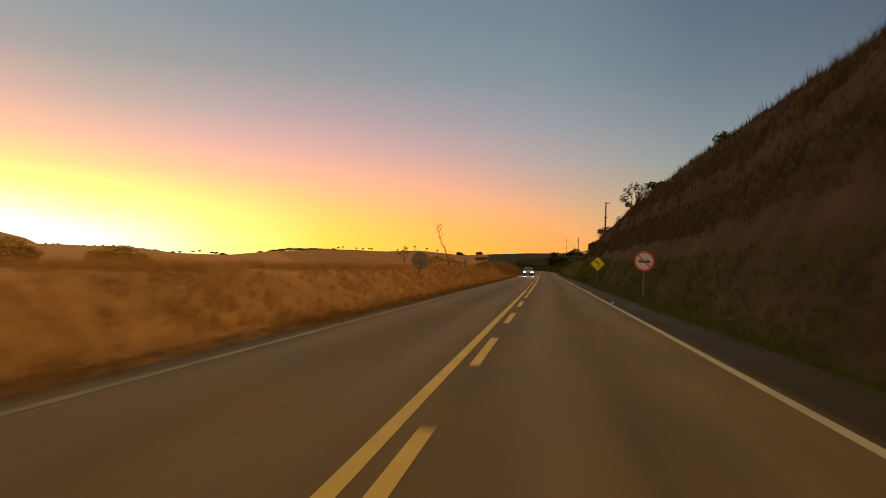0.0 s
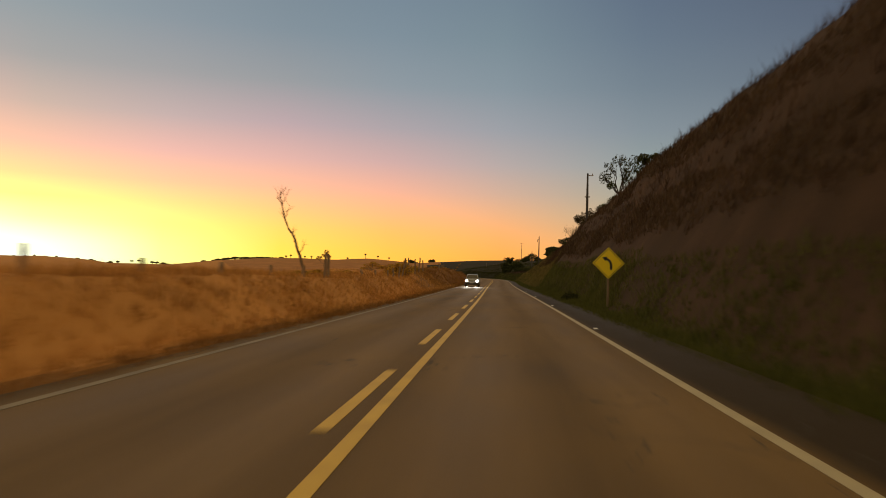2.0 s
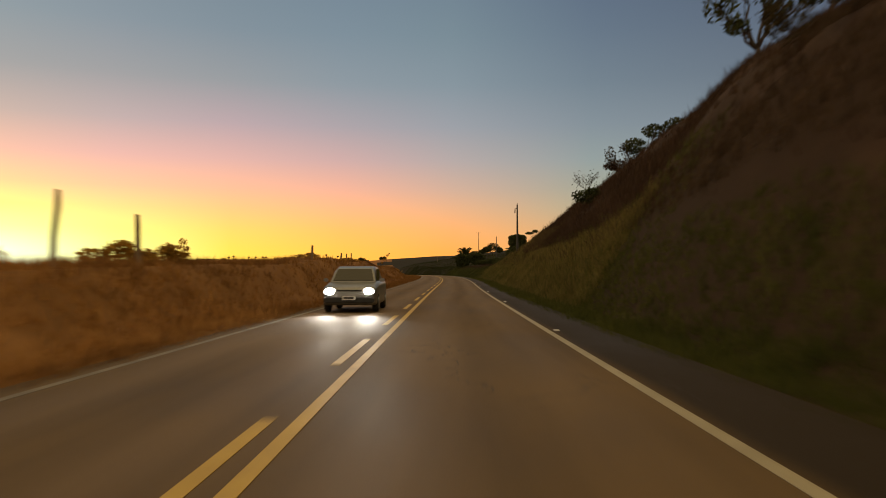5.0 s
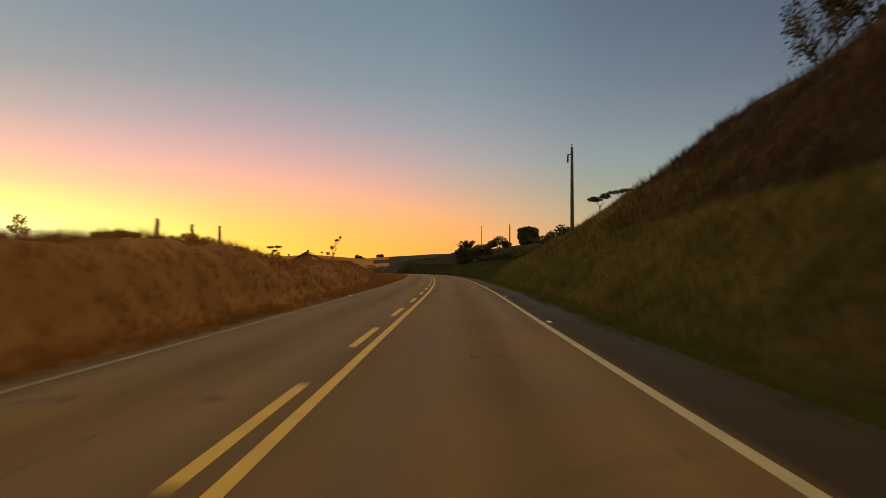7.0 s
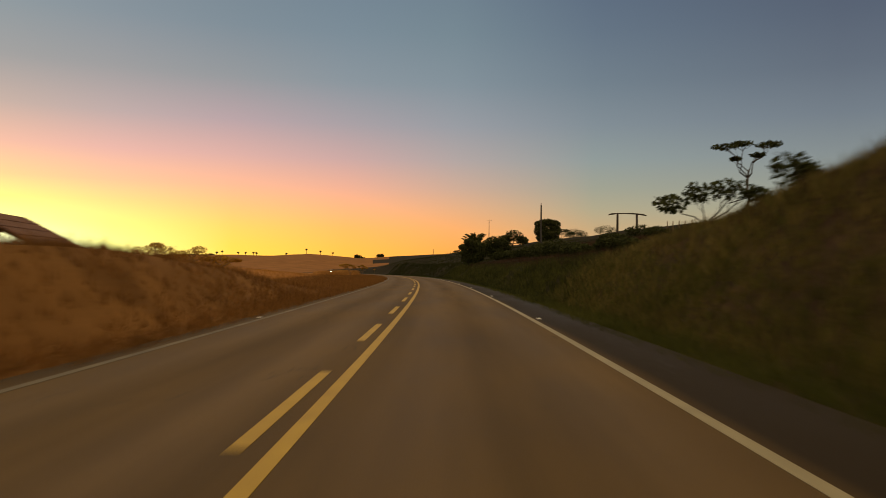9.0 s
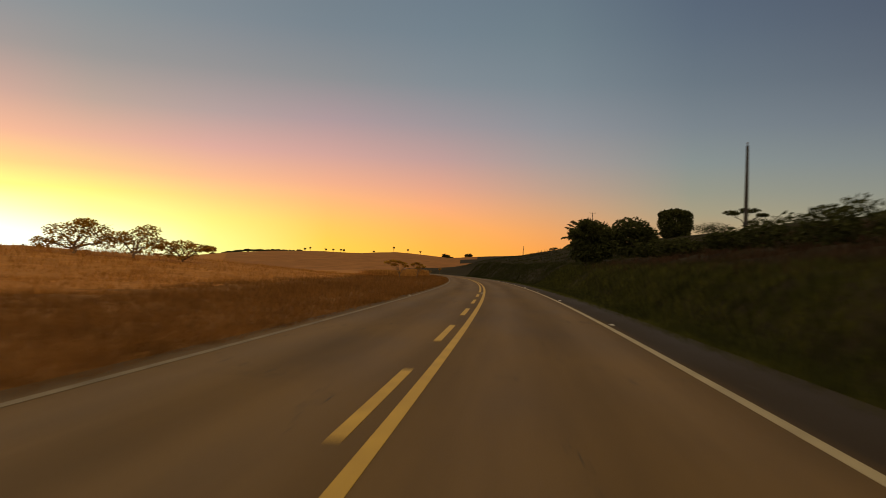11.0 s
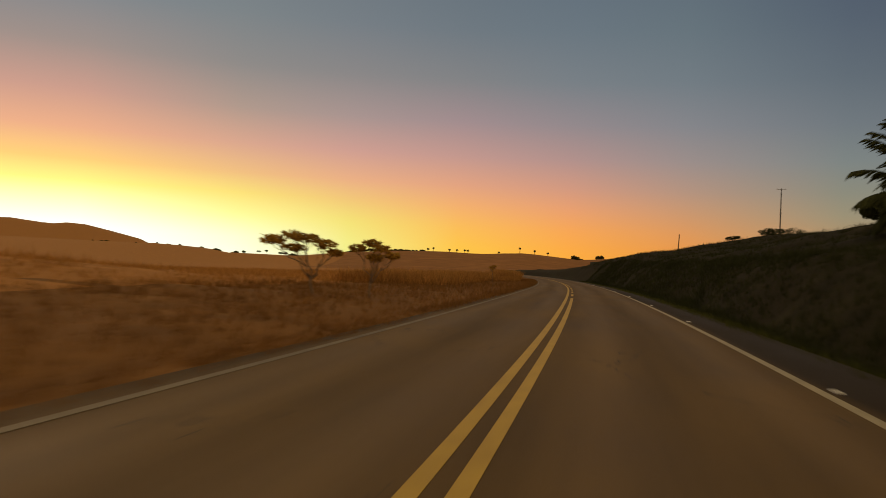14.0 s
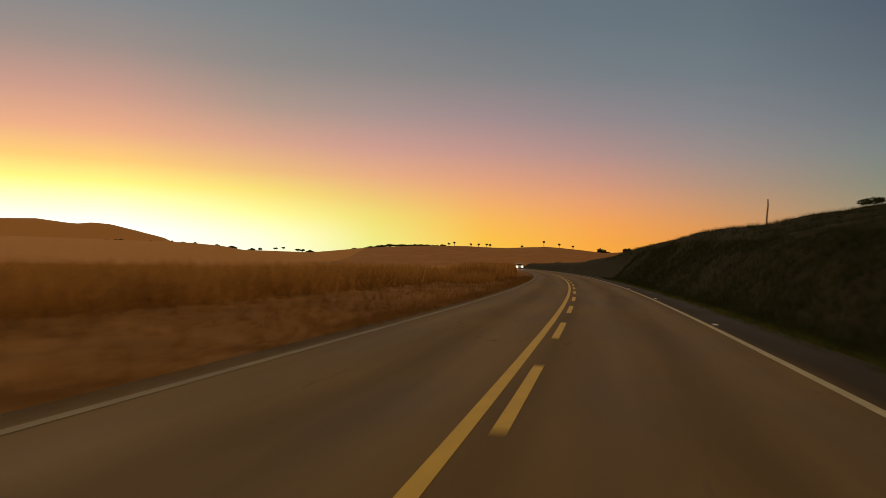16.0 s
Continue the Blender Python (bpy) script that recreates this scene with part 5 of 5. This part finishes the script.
    plate = part("number_plate", bm, M_SIGNW, ob, "pale number plate with dark bars")
    bm = bmesh.new()
    box(bm, -.15, .15, -2.106, -2.10, .44, .49)
    part("plate_bar", bm, M_SIGNB, plate)
    for sx in (-1, 1):
        lamp = new("headlamp_beam", bpy.data.lights.new("headlamp_beam", "SPOT"))
        lamp.data.energy, lamp.data.spot_size, lamp.data.spot_blend, lamp.data.shadow_soft_size, lamp.data.color = beam, radians(50), .9, .06, (1, .92, .76)
        a = along(s, u + sx * .60, .66)
        nose = along(s - 2.12, u + sx * .60, .66)
        lamp.matrix_world = look(nose, along(s - 22, u + sx * .6 + .3, .05))
    return ob


car(153.0, -1.75, "silver hatchback with lit headlamps driving in the far lane", 550)
car(572.0, -1.75, "far car with lit headlamps in the bend", 150)


# ---------------- grass along the verges and over the banks
def grass(name, spots, mat, label, seed):
    """spots: rows of x, y, z, height. Six blades to a tuft."""
    rng = np.random.default_rng(seed)
    n = len(spots)
    q = 6
    p = np.repeat(np.array(spots), q, axis=0)
    a = rng.uniform(0, 2 * pi, q * n)
    off = rng.normal(size=(q * n, 2)) * p[:, 3:4] * .35
    h = p[:, 3] * rng.uniform(.5, 1.2, q * n)
    w = .008 + .022 * p[:, 3]
    lean = rng.normal(size=(q * n, 2)) * h[:, None] * .4
    b0 = np.stack([p[:, 0] + off[:, 0] - np.cos(a) * w, p[:, 1] + off[:, 1] - np.sin(a) * w, p[:, 2] - .08], 1)
    b1 = np.stack([p[:, 0] + off[:, 0] + np.cos(a) * w, p[:, 1] + off[:, 1] + np.sin(a) * w, p[:, 2] - .08], 1)
    t = np.stack([p[:, 0] + off[:, 0] + lean[:, 0], p[:, 1] + off[:, 1] + lean[:, 1], p[:, 2] + h], 1)
    vs = np.stack([b0, b1, t], 1).reshape(-1, 3)
    ob = mesh_object(name, vs.tolist(), [(3 * i, 3 * i + 1, 3 * i + 2) for i in range(q * n)], mat)
    return tagged(ob, label, "grass", kind="stuff")


# quick look-up of the ground: heights on a fine grid, read between its corners
FS, FU = np.arange(-10, 520, 2.0), np.array(sorted([-140, -110, -85, -65, -50, -40, -30, -24, -19, -15, -12, -10, -9, -8, -7, -6.3, -5.7, -5.1, -4.6, -4.2, -3.6] + [4.85, 5.2, 5.6, 6, 6.4, 7, 7.7, 8.5, 9.3, 10.2, 11.2, 12.2, 13.3, 14.5, 15.8, 17.2, 18.7, 20.3, 22, 23.8, 25.8, 28, 31, 35]))
FZ = np.array([[lift(s, u) for u in FU] for s in FS])


def scatter(n, s0, s1, u0, u1, h0, h1, rng, thin=None):
    out = []
    for _ in range(n):
        s, u = rng.uniform(s0, s1), u0 + (u1 - u0) * rng.random()
        i, j = min(int((s - FS[0]) / 2), len(FS) - 2), min(max(int(np.searchsorted(FU, u)) - 1, 0), len(FU) - 2)
        a, b = (s - FS[i]) / 2, (u - FU[j]) / (FU[j + 1] - FU[j])
        z = (FZ[i, j] * (1 - b) + FZ[i, j + 1] * b) * (1 - a) + (FZ[i + 1, j] * (1 - b) + FZ[i + 1, j + 1] * b) * a
        k = .5 + .5 * noise.noise((s / 5, u / 3, 1.3))
        if rng.random() > .25 + 1.1 * k:
            continue
        q = along(s, u, z)
        out.append((q.x, q.y, q.z, h0 + (h1 - h0) * rng.random() * (.4 + k)))
    return out


G = random.Random(77)
grass("verge_grass", scatter(17000, 0, 160, 4.95, 7.5, .10, .36, G) + scatter(15000, 150, 255, 4.95, 10.0, .10, .36, G), M_GRASS, "green and dry roadside grass on the verge", 1)
grass("verge_grass_dim", scatter(30000, 250, 480, 4.95, 10.0, .12, .40, G), M_WEEDS_DIM, "grass on the verge below the hedge, painted darker for shade", 12)
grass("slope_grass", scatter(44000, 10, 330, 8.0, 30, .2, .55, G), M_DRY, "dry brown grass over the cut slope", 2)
grass("bank_grass", scatter(14000, 10, 150, -11, -3.8, .12, .38, G), M_GLARE, "dry grass on the low bank", 3)
grass("bank_grass", scatter(18000, 140, 330, -11, -3.8, .12, .38, G), M_DIM, "dry grass on the higher bank, painted dimmer", 14)
grass("hill_grass", scatter(16000, 330, 510, 8.5, 34, .2, .4, G), M_WEEDS_DIM, "rough grass on the hillside, painted darker for shade", 4)
grass("field_grass", scatter(16000, 240, 470, -29, -14, .12, .36, G), M_GLARE, "dry grass in the field", 5)
grass("roadside_grass", scatter(18000, 240, 470, -15, -3.8, .12, .36, G), M_DIM, "dry grass between field and road, painted dimmer", 15)
grass("far_field_grass", scatter(34000, 225, 515, -120, -29, .3, .75, G), M_GLARE, "tall dry grass over the open field", 6)
grass("near_field_grass", scatter(9000, 8, 240, -26, -11, .2, .5, G), M_GLARE, "dry grass behind the low bank", 7)
grass("edge_grass", scatter(26000, 0, 470, 4.5, 5.3, .08, .2, G), M_GRASS, "short grass creeping over the asphalt edge", 8)
grass("edge_grass", scatter(20000, 0, 470, -4.1, -3.3, .08, .2, G), M_DIM, "short dry grass creeping over the asphalt edge", 9)
grass("pale_slope_grass", scatter(9000, 15, 165, 8.2, 9.4, .15, .35, G) + scatter(5000, 40, 150, 10.2, 11.2, .15, .35, G), M_PALE, "paler dry grass along a track across the cut slope", 10)
grass("verge_grass", scatter(16000, 95, 250, 5.3, 7.8, .12, .3, G), M_GRASS, "green roadside grass at the foot of the bank", 11)
grass("olive_grass", scatter(16000, 155, 205, 6.0, 9.2, .18, .42, G) + scatter(14000, 200, 255, 6.0, 12, .18, .40, G), M_OLIVE, "olive green grass over the lower slope", 16)
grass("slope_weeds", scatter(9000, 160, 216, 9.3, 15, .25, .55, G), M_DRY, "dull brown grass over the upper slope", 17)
grass("verge_grass", scatter(15000, 252, 350, 5.3, 9.2, .12, .34, G), M_GRASS, "dull green grass on the verge below the hedge", 18)
# added tall grass, placed to hide the far car and bend from earlier camera positions
grass("screening_grass", scatter(7000, 392, 452, -17, -9.3, .75, 1.2, G), M_GLARE, "tall dry grass added in the field to hide the far car", 19)
grass("screening_grass", scatter(2200, 436, 450, -9.5, -6.3, .3, .8, G) + scatter(8000, 448, 504, -9.5, -6.3, .85, 1.4, G) + scatter(2200, 502, 520, -9.5, -6.3, .3, .8, G), M_GLARE, "tall dry grass added on the bend to hide the far car", 13)
